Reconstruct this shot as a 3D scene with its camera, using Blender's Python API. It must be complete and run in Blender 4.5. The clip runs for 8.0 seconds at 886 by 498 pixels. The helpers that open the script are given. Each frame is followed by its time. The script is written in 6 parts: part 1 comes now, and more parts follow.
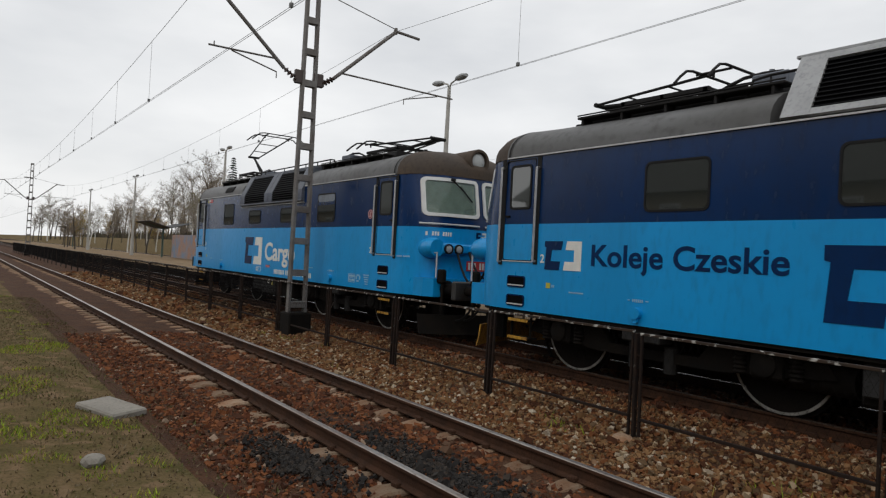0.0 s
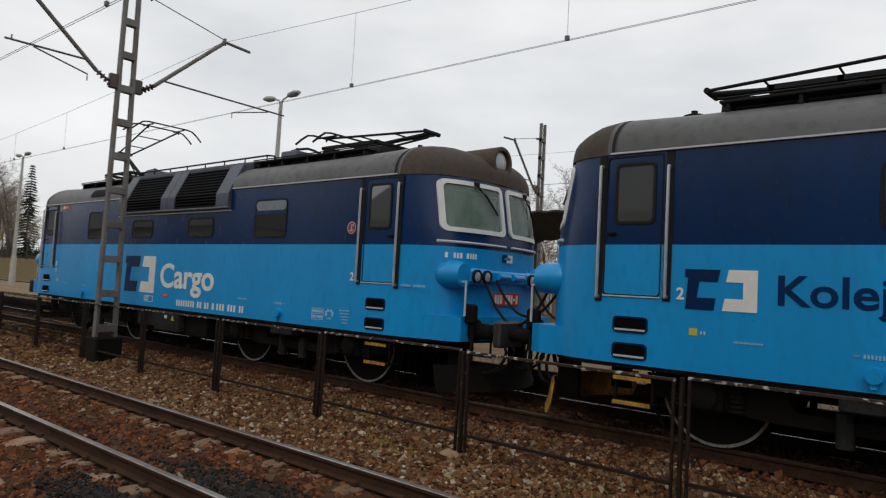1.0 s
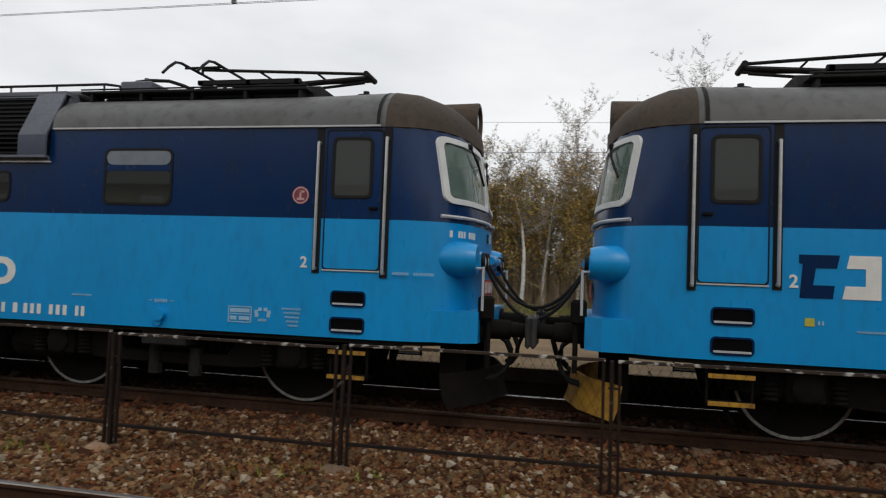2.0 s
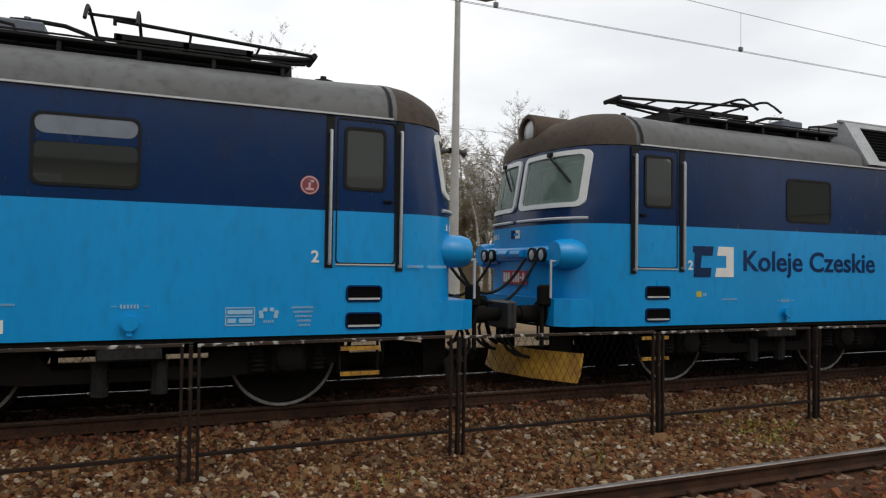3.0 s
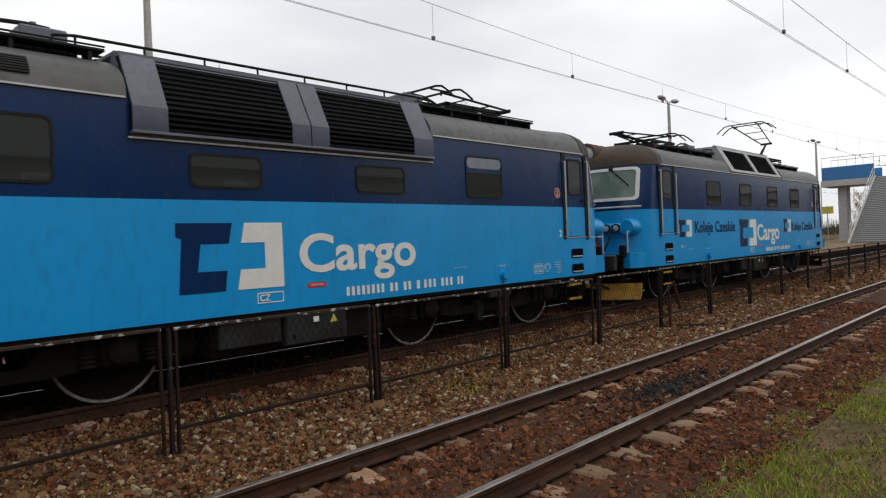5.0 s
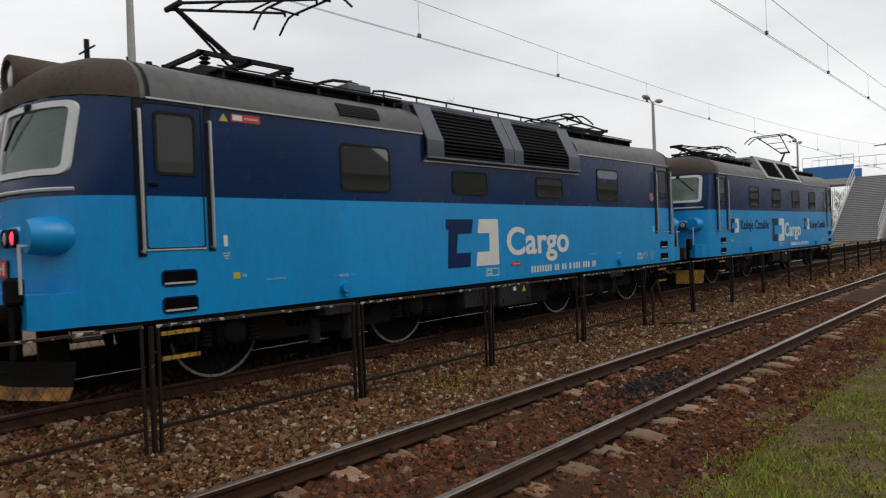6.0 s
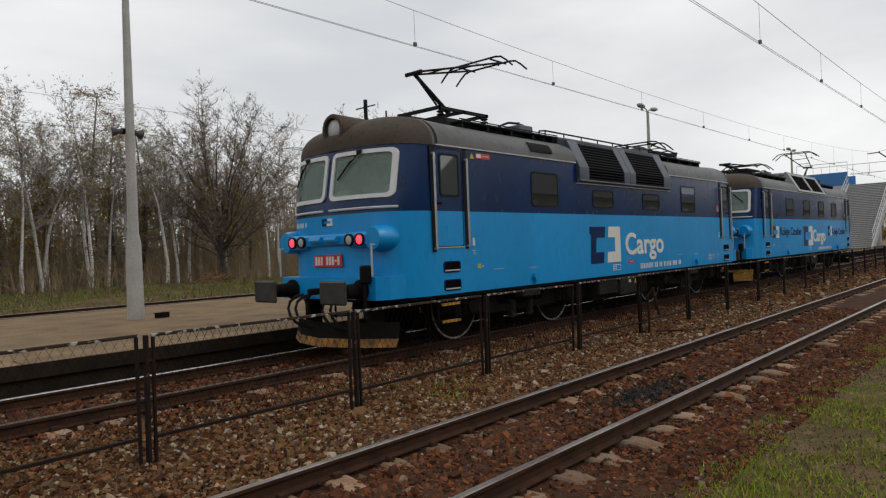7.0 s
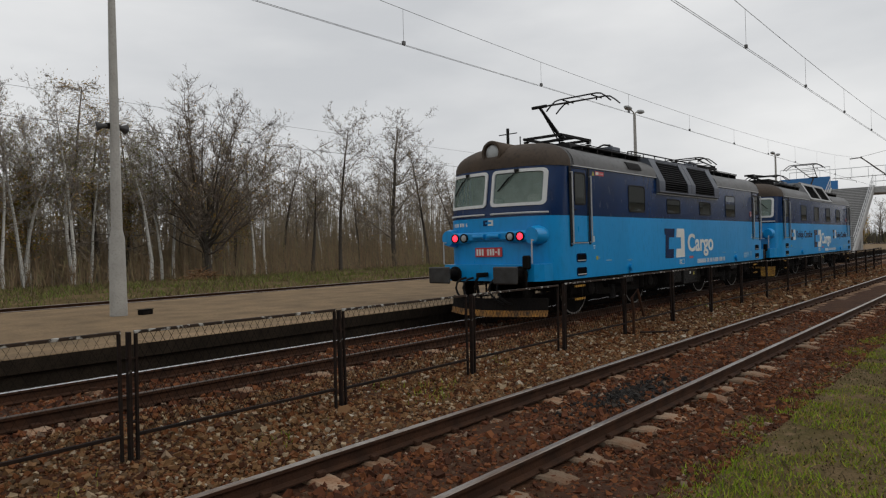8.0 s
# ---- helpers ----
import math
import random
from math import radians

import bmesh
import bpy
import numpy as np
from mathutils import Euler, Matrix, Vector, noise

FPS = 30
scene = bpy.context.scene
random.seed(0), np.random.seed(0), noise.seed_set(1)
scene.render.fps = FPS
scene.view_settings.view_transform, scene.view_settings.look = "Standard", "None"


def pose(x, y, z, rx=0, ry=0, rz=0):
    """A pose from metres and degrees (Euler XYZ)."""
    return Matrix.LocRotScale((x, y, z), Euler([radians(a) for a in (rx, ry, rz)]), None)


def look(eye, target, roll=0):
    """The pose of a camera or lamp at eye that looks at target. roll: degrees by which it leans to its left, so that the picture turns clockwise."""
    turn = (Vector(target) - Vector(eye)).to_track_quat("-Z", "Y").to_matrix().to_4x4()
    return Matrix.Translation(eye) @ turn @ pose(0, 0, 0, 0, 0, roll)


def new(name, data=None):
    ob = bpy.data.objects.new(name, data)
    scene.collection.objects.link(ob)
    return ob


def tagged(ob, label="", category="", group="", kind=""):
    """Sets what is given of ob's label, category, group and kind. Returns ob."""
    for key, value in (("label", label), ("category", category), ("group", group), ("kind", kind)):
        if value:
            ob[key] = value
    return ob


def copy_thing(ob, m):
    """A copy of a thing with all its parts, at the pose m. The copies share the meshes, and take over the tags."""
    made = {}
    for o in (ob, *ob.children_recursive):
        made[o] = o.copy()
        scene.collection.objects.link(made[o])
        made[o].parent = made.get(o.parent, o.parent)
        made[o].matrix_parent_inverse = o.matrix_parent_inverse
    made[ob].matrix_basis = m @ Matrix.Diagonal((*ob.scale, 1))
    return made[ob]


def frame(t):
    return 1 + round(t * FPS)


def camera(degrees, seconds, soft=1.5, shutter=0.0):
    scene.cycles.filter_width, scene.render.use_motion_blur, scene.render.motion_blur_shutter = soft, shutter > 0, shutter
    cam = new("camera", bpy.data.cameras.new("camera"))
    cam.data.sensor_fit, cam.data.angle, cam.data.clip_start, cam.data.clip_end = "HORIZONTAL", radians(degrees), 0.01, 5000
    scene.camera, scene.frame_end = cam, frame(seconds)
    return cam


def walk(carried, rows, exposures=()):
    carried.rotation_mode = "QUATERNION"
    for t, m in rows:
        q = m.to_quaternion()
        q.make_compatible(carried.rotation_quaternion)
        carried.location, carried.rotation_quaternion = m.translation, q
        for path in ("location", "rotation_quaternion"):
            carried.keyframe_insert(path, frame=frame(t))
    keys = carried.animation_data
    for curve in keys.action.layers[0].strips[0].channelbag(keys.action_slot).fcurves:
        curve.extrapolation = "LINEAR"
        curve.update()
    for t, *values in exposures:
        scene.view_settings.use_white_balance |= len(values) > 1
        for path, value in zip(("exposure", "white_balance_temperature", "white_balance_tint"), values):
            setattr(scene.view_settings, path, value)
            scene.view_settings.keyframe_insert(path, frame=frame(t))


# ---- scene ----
cam = camera(66.5, 8.0, soft=1.2, shutter=0.1)
EYE = (0.0, 0.0, 1.994)
TURNS = [  # seconds, yaw, pitch, roll: a phone held in one place and panned after the train
    (0.0, 53.81, 0.83, -3.0), (0.5, 48.1, 1.86, -2.95), (1.0, 39.57, 3.32, -3.12), (1.5, 27.46, 1.84, -2.5), (2.0, 11.86, 2.32, -2.14),
    (2.2, 3.55, 2.33, -1.97), (3.3, -29.53, 0.89, 0.02), (3.5, -33.25, 0.34, 0.51), (4.0, -37.83, -0.63, 0.45), (4.5, -41.57, 0.01, 2.47),
    (4.7, -44.39, -0.09, 2.75), (5.8, -47.83, -0.66, 2.15), (6.0, -47.76, -0.67, 2.18), (6.5, -47.9, -0.14, 2.76), (7.0, -48.11, -0.01, 2.24),
    (7.5, -48.77, -0.09, 1.9), (8.0, -49.26, -0.1, 1.61)]
walk(cam, [(t, pose(*EYE, 90 + p, r, y)) for t, y, p, r in TURNS],
     [(0.0, 0.04), (1.0, 0.0), (1.5, -0.02), (2.0, 0.08), (3.5, 0.35), (4.5, 0.32), (4.7, 0.28), (6.0, 0.06), (7.0, -0.02), (8.0, -0.20)])

# ---- sky and light: an overcast afternoon ----
world = bpy.data.worlds.new("overcast_sky")
scene.world = world
world.use_nodes = True
wt = world.node_tree
wt.nodes.clear()
w_out = wt.nodes.new("ShaderNodeOutputWorld")
w_bg = wt.nodes.new("ShaderNodeBackground")
w_sky = wt.nodes.new("ShaderNodeTexSky")
w_sky.sky_type, w_sky.sun_disc = "NISHITA", False
w_sky.sun_elevation, w_sky.sun_rotation = radians(38), radians(150)
w_sky.air_density, w_sky.dust_density = 1.0, 4.0
w_co = wt.nodes.new("ShaderNodeTexCoord")
w_map = wt.nodes.new("ShaderNodeMapping")
w_map.inputs["Scale"].default_value = (1.0, 1.0, 3.0)
w_noise = wt.nodes.new("ShaderNodeTexNoise")
w_noise.inputs["Scale"].default_value, w_noise.inputs["Detail"].default_value = 2.2, 5.0
w_ramp = wt.nodes.new("ShaderNodeValToRGB")
w_ramp.color_ramp.elements[0].position, w_ramp.color_ramp.elements[0].color = 0.30, (7.3, 7.45, 7.65, 1)
w_ramp.color_ramp.elements[1].position, w_ramp.color_ramp.elements[1].color = 0.72, (10.5, 10.5, 10.45, 1)
w_mix = wt.nodes.new("ShaderNodeMix")
w_mix.data_type = "RGBA"
w_mix.inputs["Factor"].default_value = 0.9
wt.links.new(w_co.outputs["Generated"], w_map.inputs["Vector"])
wt.links.new(w_map.outputs["Vector"], w_noise.inputs["Vector"])
wt.links.new(w_noise.outputs["Fac"], w_ramp.inputs["Fac"])
wt.links.new(w_sky.outputs["Color"], w_mix.inputs["A"])
wt.links.new(w_ramp.outputs["Color"], w_mix.inputs["B"])
wt.links.new(w_mix.outputs["Result"], w_bg.inputs["Color"])
wt.links.new(w_bg.outputs["Background"], w_out.inputs["Surface"])
w_bg.inputs["Strength"].default_value = 0.098
sun = new("sun", bpy.data.lights.new("sun", "SUN"))
sun.data.energy, sun.data.angle, sun.data.color = 0.5, radians(25), (1.0, 0.97, 0.93)
sun.matrix_world = look((0, 0, 30), (-0.35, 0.75, 29.1))


# ---- materials ----
def material(name, colour, rough=0.7, metal=0.0, vary=0.25, scale=6.0, bump=0.0, bump_scale=60.0, second=None, stretch=(1, 1, 1),
             random_tint=0.0, island=False, coat=0.0, spots=None, gloss=0.5):
    """A surface: base colour, broad stains towards a second colour, fine grain, relief and a shift from piece to piece."""
    m = bpy.data.materials.new(name)
    m.use_nodes = True
    nt = m.node_tree
    p = nt.nodes["Principled BSDF"]
    p.inputs["Roughness"].default_value, p.inputs["Metallic"].default_value = rough, metal
    p.inputs["Coat Weight"].default_value = coat
    p.inputs["Specular IOR Level"].default_value = gloss
    co = nt.nodes.new("ShaderNodeTexCoord")
    mp = nt.nodes.new("ShaderNodeMapping")
    mp.inputs["Scale"].default_value = stretch
    nt.links.new(co.outputs["Object"], mp.inputs["Vector"])

    def noise_node(s, detail):
        n = nt.nodes.new("ShaderNodeTexNoise")
        n.inputs["Scale"].default_value, n.inputs["Detail"].default_value = s, detail
        nt.links.new(mp.outputs["Vector"], n.inputs["Vector"])
        return n

    def mixed(a, b, fac, kind="MIX"):
        x = nt.nodes.new("ShaderNodeMix")
        x.data_type, x.blend_type = "RGBA", kind
        for key, v in (("A", a), ("B", b), ("Factor", fac)):
            if isinstance(v, bpy.types.NodeSocket):
                nt.links.new(v, x.inputs[key])
            else:
                x.inputs[key].default_value = (*v, 1) if key != "Factor" else v
        return x.outputs["Result"]

    def ramp(src, lo, hi):
        r = nt.nodes.new("ShaderNodeMapRange")
        r.inputs["From Min"].default_value, r.inputs["From Max"].default_value = lo, hi
        nt.links.new(src, r.inputs["Value"])
        return r.outputs["Result"]

    broad, fine = noise_node(scale, 4.0), noise_node(scale * 12, 6.0)
    second = second or tuple(c * (1 - vary) for c in colour)
    c = mixed(colour, second, ramp(broad.outputs["Fac"], 0.35, 0.7))
    c = mixed(c, tuple(v * (1 - vary) for v in second), ramp(fine.outputs["Fac"], 0.5, 0.85))
    if spots:
        n = noise_node(spots[1], 3.0)
        c = mixed(c, spots[0], ramp(n.outputs["Fac"], spots[2], spots[2] + 0.08))
    if random_tint or island:
        if island:
            g = nt.nodes.new("ShaderNodeNewGeometry")
            rnd = g.outputs["Random Per Island"]
        else:
            g = nt.nodes.new("ShaderNodeObjectInfo")
            rnd = g.outputs["Random"]
        r = nt.nodes.new("ShaderNodeMapRange")
        r.inputs["To Min"].default_value, r.inputs["To Max"].default_value = 1 - random_tint, 1 + random_tint
        nt.links.new(rnd, r.inputs["Value"])
        hsv = nt.nodes.new("ShaderNodeHueSaturation")
        nt.links.new(r.outputs["Result"], hsv.inputs["Value"])
        nt.links.new(c, hsv.inputs["Color"])
        c = hsv.outputs["Color"]
    nt.links.new(c, p.inputs["Base Color"])
    rr = nt.nodes.new("ShaderNodeMapRange")
    rr.inputs["To Min"].default_value, rr.inputs["To Max"].default_value = max(rough - 0.12, 0.03), min(rough + 0.12, 1)
    nt.links.new(fine.outputs["Fac"], rr.inputs["Value"])
    nt.links.new(rr.outputs["Result"], p.inputs["Roughness"])
    if bump:
        bn = noise_node(bump_scale, 5.0)
        b = nt.nodes.new("ShaderNodeBump")
        b.inputs["Strength"].default_value, b.inputs["Distance"].default_value = bump, 0.02
        nt.links.new(bn.outputs["Fac"], b.inputs["Height"])
        nt.links.new(b.outputs["Normal"], p.inputs["Normal"])
    return m


def ramp_material(name, stops, rough=0.85, scale=3.0):
    """Loose pieces, each of its own colour out of a few."""
    m = material(name, (0.5, 0.5, 0.5), rough, scale=scale, gloss=0.15)
    nt = m.node_tree
    p = nt.nodes["Principled BSDF"]
    old = p.inputs["Base Color"].links[0].from_socket
    g = nt.nodes.new("ShaderNodeNewGeometry")
    r = nt.nodes.new("ShaderNodeValToRGB")
    r.color_ramp.interpolation = "CONSTANT"
    while len(r.color_ramp.elements) < len(stops):
        r.color_ramp.elements.new(0.5)
    for e, (at, col) in zip(r.color_ramp.elements, stops):
        e.position, e.color = at, (*col, 1)
    nt.links.new(g.outputs["Random Per Island"], r.inputs["Fac"])
    x = nt.nodes.new("ShaderNodeMix")
    x.data_type, x.blend_type = "RGBA", "OVERLAY"
    x.inputs["Factor"].default_value = 0.55
    nt.links.new(r.outputs["Color"], x.inputs["A"])
    nt.links.new(old, x.inputs["B"])
    nt.links.new(x.outputs["Result"], p.inputs["Base Color"])
    return m


def glowing(name, colour, strength):
    m = material(name, colour, 0.3)
    p = m.node_tree.nodes["Principled BSDF"]
    p.inputs["Emission Color"].default_value, p.inputs["Emission Strength"].default_value = (*colour, 1), strength
    return m


def glass(name, tint, alpha, rough=0.05, ior=1.5):
    """Window glass: a tint, clear in part, with a sharp gloss."""
    m = bpy.data.materials.new(name)
    m.use_nodes = True
    p = m.node_tree.nodes["Principled BSDF"]
    p.inputs["Base Color"].default_value = (*tint, 1)
    p.inputs["Roughness"].default_value, p.inputs["Alpha"].default_value = rough, alpha
    p.inputs["Specular IOR Level"].default_value, p.inputs["IOR"].default_value = 0.8, ior
    return m


SKY_BLUE = material("light_blue_paint", (0.002, 0.295, 0.68), 0.32, vary=0.14, scale=0.9, gloss=0.5, stretch=(1, 1, 0.35), bump=0.03, bump_scale=2.0)
NAVY = material("dark_blue_paint", (0.0015, 0.0250, 0.100), 0.24, vary=0.3, scale=0.8, gloss=0.32, stretch=(1, 1, 0.35), bump=0.12, bump_scale=1.1)
ROOF_GREY = material("sooty_grey_roof", (0.112, 0.114, 0.116), 0.5, vary=0.22, scale=0.7, second=(0.072, 0.071, 0.069), bump=0.08, gloss=0.35, spots=((0.080, 0.062, 0.042), 0.6, 0.66))
VENT_GREY = material("blue_grey_paint", (0.115, 0.130, 0.160), 0.55, vary=0.25, scale=2.0)
VENT_BLUE = material("dull_dark_blue_paint", (0.030, 0.040, 0.072), 0.5, vary=0.25, scale=2.0)
VENT_PALE = material("pale_grey_paint", (0.36, 0.37, 0.38), 0.55, vary=0.25, scale=2.0)
# near-black that stands in for the shade inside openings
HOLE_SHADE = material("black_louvre", (0.004, 0.004, 0.005), 0.9, gloss=0.05)
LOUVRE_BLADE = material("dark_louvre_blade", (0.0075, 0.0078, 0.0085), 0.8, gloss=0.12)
# steel colour lowered so that it carries the deep shade under the train
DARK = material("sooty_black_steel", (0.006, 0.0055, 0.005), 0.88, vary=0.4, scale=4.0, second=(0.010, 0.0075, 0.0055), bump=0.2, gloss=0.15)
UNDER_GREY = material("sooty_grey_underframe", (0.026, 0.026, 0.026), 0.8, vary=0.35, scale=4.0, second=(0.014, 0.013, 0.012), bump=0.15, gloss=0.2)
BUFFER_GREY = material("greasy_grey_buffer", (0.040, 0.040, 0.039), 0.55, vary=0.4, scale=5.0, second=(0.018, 0.016, 0.014))
ROOF_KIT = material("dark_roof_equipment", (0.013, 0.012, 0.012), 0.75, vary=0.3, scale=5.0, gloss=0.25)
WHITE = material("white_lettering", (0.74, 0.74, 0.70), 0.5, vary=0.1)
TRIM = material("pale_grey_trim", (0.52, 0.53, 0.54), 0.45, vary=0.15)
CHROME = material("worn_steel_handrail", (0.55, 0.56, 0.57), 0.32, metal=0.7, vary=0.2)
RUBBER = material("black_rubber", (0.010, 0.010, 0.010), 0.7, gloss=0.25)
# pale green tint stands in for cab brightness and mirrored sky
PANE = glass("cab_window_glass", (0.25, 0.36, 0.31), 0.42)
CAB_GREEN = material("pale_green_cab_paint", (0.55, 0.60, 0.50), 0.6)
PANE_DARK = glass("engine_room_window", (0.026, 0.030, 0.028), 1.0, 0.03, 1.7)
# opaque pane over a closed wall; interior light is put into its tint
PANE_DOOR = glass("cab_door_window", (0.062, 0.068, 0.066), 1.0, 0.03, 1.7)
PANE_PALE = material("frosted_hopper_pane", (0.20, 0.23, 0.27), 0.25)
YELLOW = material("chipped_yellow_paint", (0.50, 0.27, 0.02), 0.7, vary=0.3, second=(0.22, 0.10, 0.02), scale=5.0)
ORANGE_WORN = material("worn_orange_paint", (0.42, 0.19, 0.03), 0.8, vary=0.4, second=(0.03, 0.022, 0.018), scale=6.0)
RED_PLATE = material("red_plate", (0.52, 0.035, 0.04), 0.45, vary=0.1)
RED_LIGHT = glowing("red_tail_light", (1.0, 0.03, 0.06), 2.6)
LENS = material("lamp_lens", (0.42, 0.44, 0.44), 0.12, vary=0.1)
TYRE = material("pale_wheel_rim", (0.36, 0.35, 0.33), 0.5, metal=0.3, vary=0.4, scale=6.0)
RUST = material("rusty_rail_web", (0.060, 0.027, 0.014), 0.85, vary=0.35, scale=5.0, second=(0.030, 0.015, 0.009), bump=0.2, gloss=0.2)
RAIL_TOP = material("rail_head_rust_worn", (0.34, 0.31, 0.28), 0.36, metal=0.55, vary=0.35, scale=3.0, second=(0.16, 0.11, 0.08), stretch=(0.3, 1, 1))
# darker copy for the used rail that mirrors no sky; the lost glint is painted
RAIL_NO_GLINT = material("dull_brown_rail_head", (0.075, 0.05, 0.036), 0.6, metal=0.2, vary=0.35, scale=3.0, second=(0.045, 0.03, 0.02), stretch=(0.3, 1, 1))
RAIL_SHINE = material("polished_rail_head", (0.62, 0.62, 0.62), 0.24, metal=0.9, vary=0.1)
CONCRETE = material("rust_stained_concrete", (0.27, 0.205, 0.145), 0.9, vary=0.35, scale=3.0, second=(0.19, 0.085, 0.038), bump=0.3, random_tint=0.35, gloss=0.2)
PALE_CONCRETE = material("grey_concrete", (0.26, 0.24, 0.205), 0.9, vary=0.25, scale=2.0, bump=0.3, random_tint=0.1)
FENCE = material("rusty_dark_fence_steel", (0.012, 0.009, 0.008), 0.85, vary=0.4, scale=6.0, second=(0.026, 0.014, 0.009), spots=((0.20, 0.19, 0.17), 9.0, 0.68), gloss=0.2)
FENCE_TOP = material("chipped_white_fence_rail", (0.030, 0.022, 0.017), 0.8, vary=0.4, scale=6.0, second=(0.05, 0.032, 0.022), spots=((0.42, 0.41, 0.38), 13.0, 0.555), gloss=0.2)
NETTING = material("dark_wire_netting", (0.006, 0.005, 0.005), 0.9, gloss=0.1)
WINDSCREEN = material("white_windscreen_frame", (0.66, 0.67, 0.66), 0.5, vary=0.12)
BADGE = material("faded_red_badge", (0.24, 0.045, 0.06), 0.5, vary=0.3, scale=20.0)
BADGE_PALE = material("pale_pink_print", (0.62, 0.38, 0.38), 0.5, vary=0.15)
FAINT = material("faint_print", (0.30, 0.50, 0.66), 0.5, vary=0.1)
LABEL_YELLOW = material("yellow_label", (0.50, 0.45, 0.05), 0.5, vary=0.15)
PAVING = material("platform_paving", (0.285, 0.200, 0.118), 0.92, vary=0.42, scale=1.3, second=(0.180, 0.130, 0.080), bump=0.5, random_tint=0.16, gloss=0.1)
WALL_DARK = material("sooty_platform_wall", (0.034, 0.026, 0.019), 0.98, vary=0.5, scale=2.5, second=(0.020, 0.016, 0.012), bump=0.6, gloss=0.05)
MAST = material("grey_mast_steel", (0.16, 0.155, 0.15), 0.7, vary=0.3, scale=3.0, second=(0.10, 0.085, 0.075))
POLE = material("pale_concrete_pole", (0.40, 0.39, 0.36), 0.85, vary=0.2, scale=2.0, bump=0.2)
WIRE = material("overhead_wire_metal", (0.14, 0.14, 0.14), 0.6)
ROOF_BROWN = material("brown_stained_roof_end", (0.082, 0.058, 0.040), 0.8, vary=0.25, scale=1.2, second=(0.052, 0.042, 0.035), bump=0.08, gloss=0.3)


# ---- mesh building ----
class Shape:
    """Gathers vertices and faces of one mesh; each face remembers its material slot."""

    def __init__(self):
        self.v, self.f, self.m = [], [], []

    def add(self, verts, faces, slot=0):
        n = len(self.v)
        self.v += [tuple(p) for p in verts]
        self.f += [tuple(i + n for i in face) for face in faces]
        self.m += [slot] * len(faces)
        return self

    def box(self, x0, x1, y0, y1, z0, z1, c=0.0, slot=0):
        """A box, with chamfered edges of width c."""
        if c <= 0:
            v = [(x, y, z) for x in (x0, x1) for y in (y0, y1) for z in (z0, z1)]
            return self.add(v, [(0, 1, 3, 2), (4, 6, 7, 5), (0, 4, 5, 1), (2, 3, 7, 6), (0, 2, 6, 4), (1, 5, 7, 3)], slot)
        v, index = [], {}
        for i, x in enumerate((x0, x1)):
            for j, y in enumerate((y0, y1)):
                for k, z in enumerate((z0, z1)):
                    sx, sy, sz = (c if i == 0 else -c), (c if j == 0 else -c), (c if k == 0 else -c)
                    for a, p in enumerate(((x, y + sy, z + sz), (x + sx, y, z + sz), (x + sx, y + sy, z))):
                        index[i, j, k, a] = len(v)
                        v.append(p)
        g = lambda i, j, k, a: index[i, j, k, a]
        f = []
        for i in (0, 1):
            f.append((g(i, 0, 0, 0), g(i, 1, 0, 0), g(i, 1, 1, 0), g(i, 0, 1, 0)))
            f.append((g(0, i, 0, 1), g(1, i, 0, 1), g(1, i, 1, 1), g(0, i, 1, 1)))
            f.append((g(0, 0, i, 2), g(1, 0, i, 2), g(1, 1, i, 2), g(0, 1, i, 2)))
            for j in (0, 1):
                f.append((g(i, j, 0, 0), g(i, j, 1, 0), g(i, j, 1, 1), g(i, j, 0, 1)))
                f.append((g(i, 0, j, 0), g(i, 1, j, 0), g(i, 1, j, 2), g(i, 0, j, 2)))
                f.append((g(0, i, j, 1), g(1, i, j, 1), g(1, i, j, 2), g(0, i, j, 2)))
                f += [(g(i, j, k, 0), g(i, j, k, 1), g(i, j, k, 2)) for k in (0, 1)]
        return self.add(v, f, slot)

    def rod(self, a, b, r, r2=None, n=8, slot=0, caps=True):
        """A round bar from a to b, tapered to r2."""
        a, b = Vector(a), Vector(b)
        r2 = r if r2 is None else r2
        q = (b - a).to_track_quat("Z", "Y")
        v = []
        for p, rad in ((a, r), (b, r2)):
            v += [p + q @ Vector((rad * math.cos(2 * math.pi * i / n), rad * math.sin(2 * math.pi * i / n), 0)) for i in range(n)]
        f = [(i, (i + 1) % n, n + (i + 1) % n, n + i) for i in range(n)]
        if caps:
            f += [tuple(range(n))[::-1], tuple(range(n, 2 * n))]
        return self.add(v, f, slot)

    def pipe(self, points, r, n=6, slot=0):
        """A bent bar through points, in one piece."""
        pts = [Vector(p) for p in points]
        rings = []
        for k, p in enumerate(pts):
            d = (pts[min(k + 1, len(pts) - 1)] - pts[max(k - 1, 0)]).normalized()
            u = d.cross(Vector((0.13, 0.31, 0.94)) if abs(d.z) < 0.9 else Vector((0.94, 0.31, 0.13))).normalized()
            w = d.cross(u)
            rings.append([p + (u * math.cos(2 * math.pi * i / n) + w * math.sin(2 * math.pi * i / n)) * r for i in range(n)])
        return self.loft(rings, slot=slot, caps=True)

    def turned(self, centre, axis, rings, n=20, slot=0):
        """A turned body: rings of (distance along the axis, radius)."""
        q = Vector(axis).to_track_quat("Z", "Y")
        v = []
        for d, r in rings:
            v += [Vector(centre) + q @ Vector((r * math.cos(2 * math.pi * i / n), r * math.sin(2 * math.pi * i / n), d)) for i in range(n)]
        f = [(k * n + i, k * n + (i + 1) % n, (k + 1) * n + (i + 1) % n, (k + 1) * n + i) for k in range(len(rings) - 1) for i in range(n)]
        f += [tuple(range(n))[::-1], tuple(range((len(rings) - 1) * n, len(rings) * n))]
        return self.add(v, f, slot)

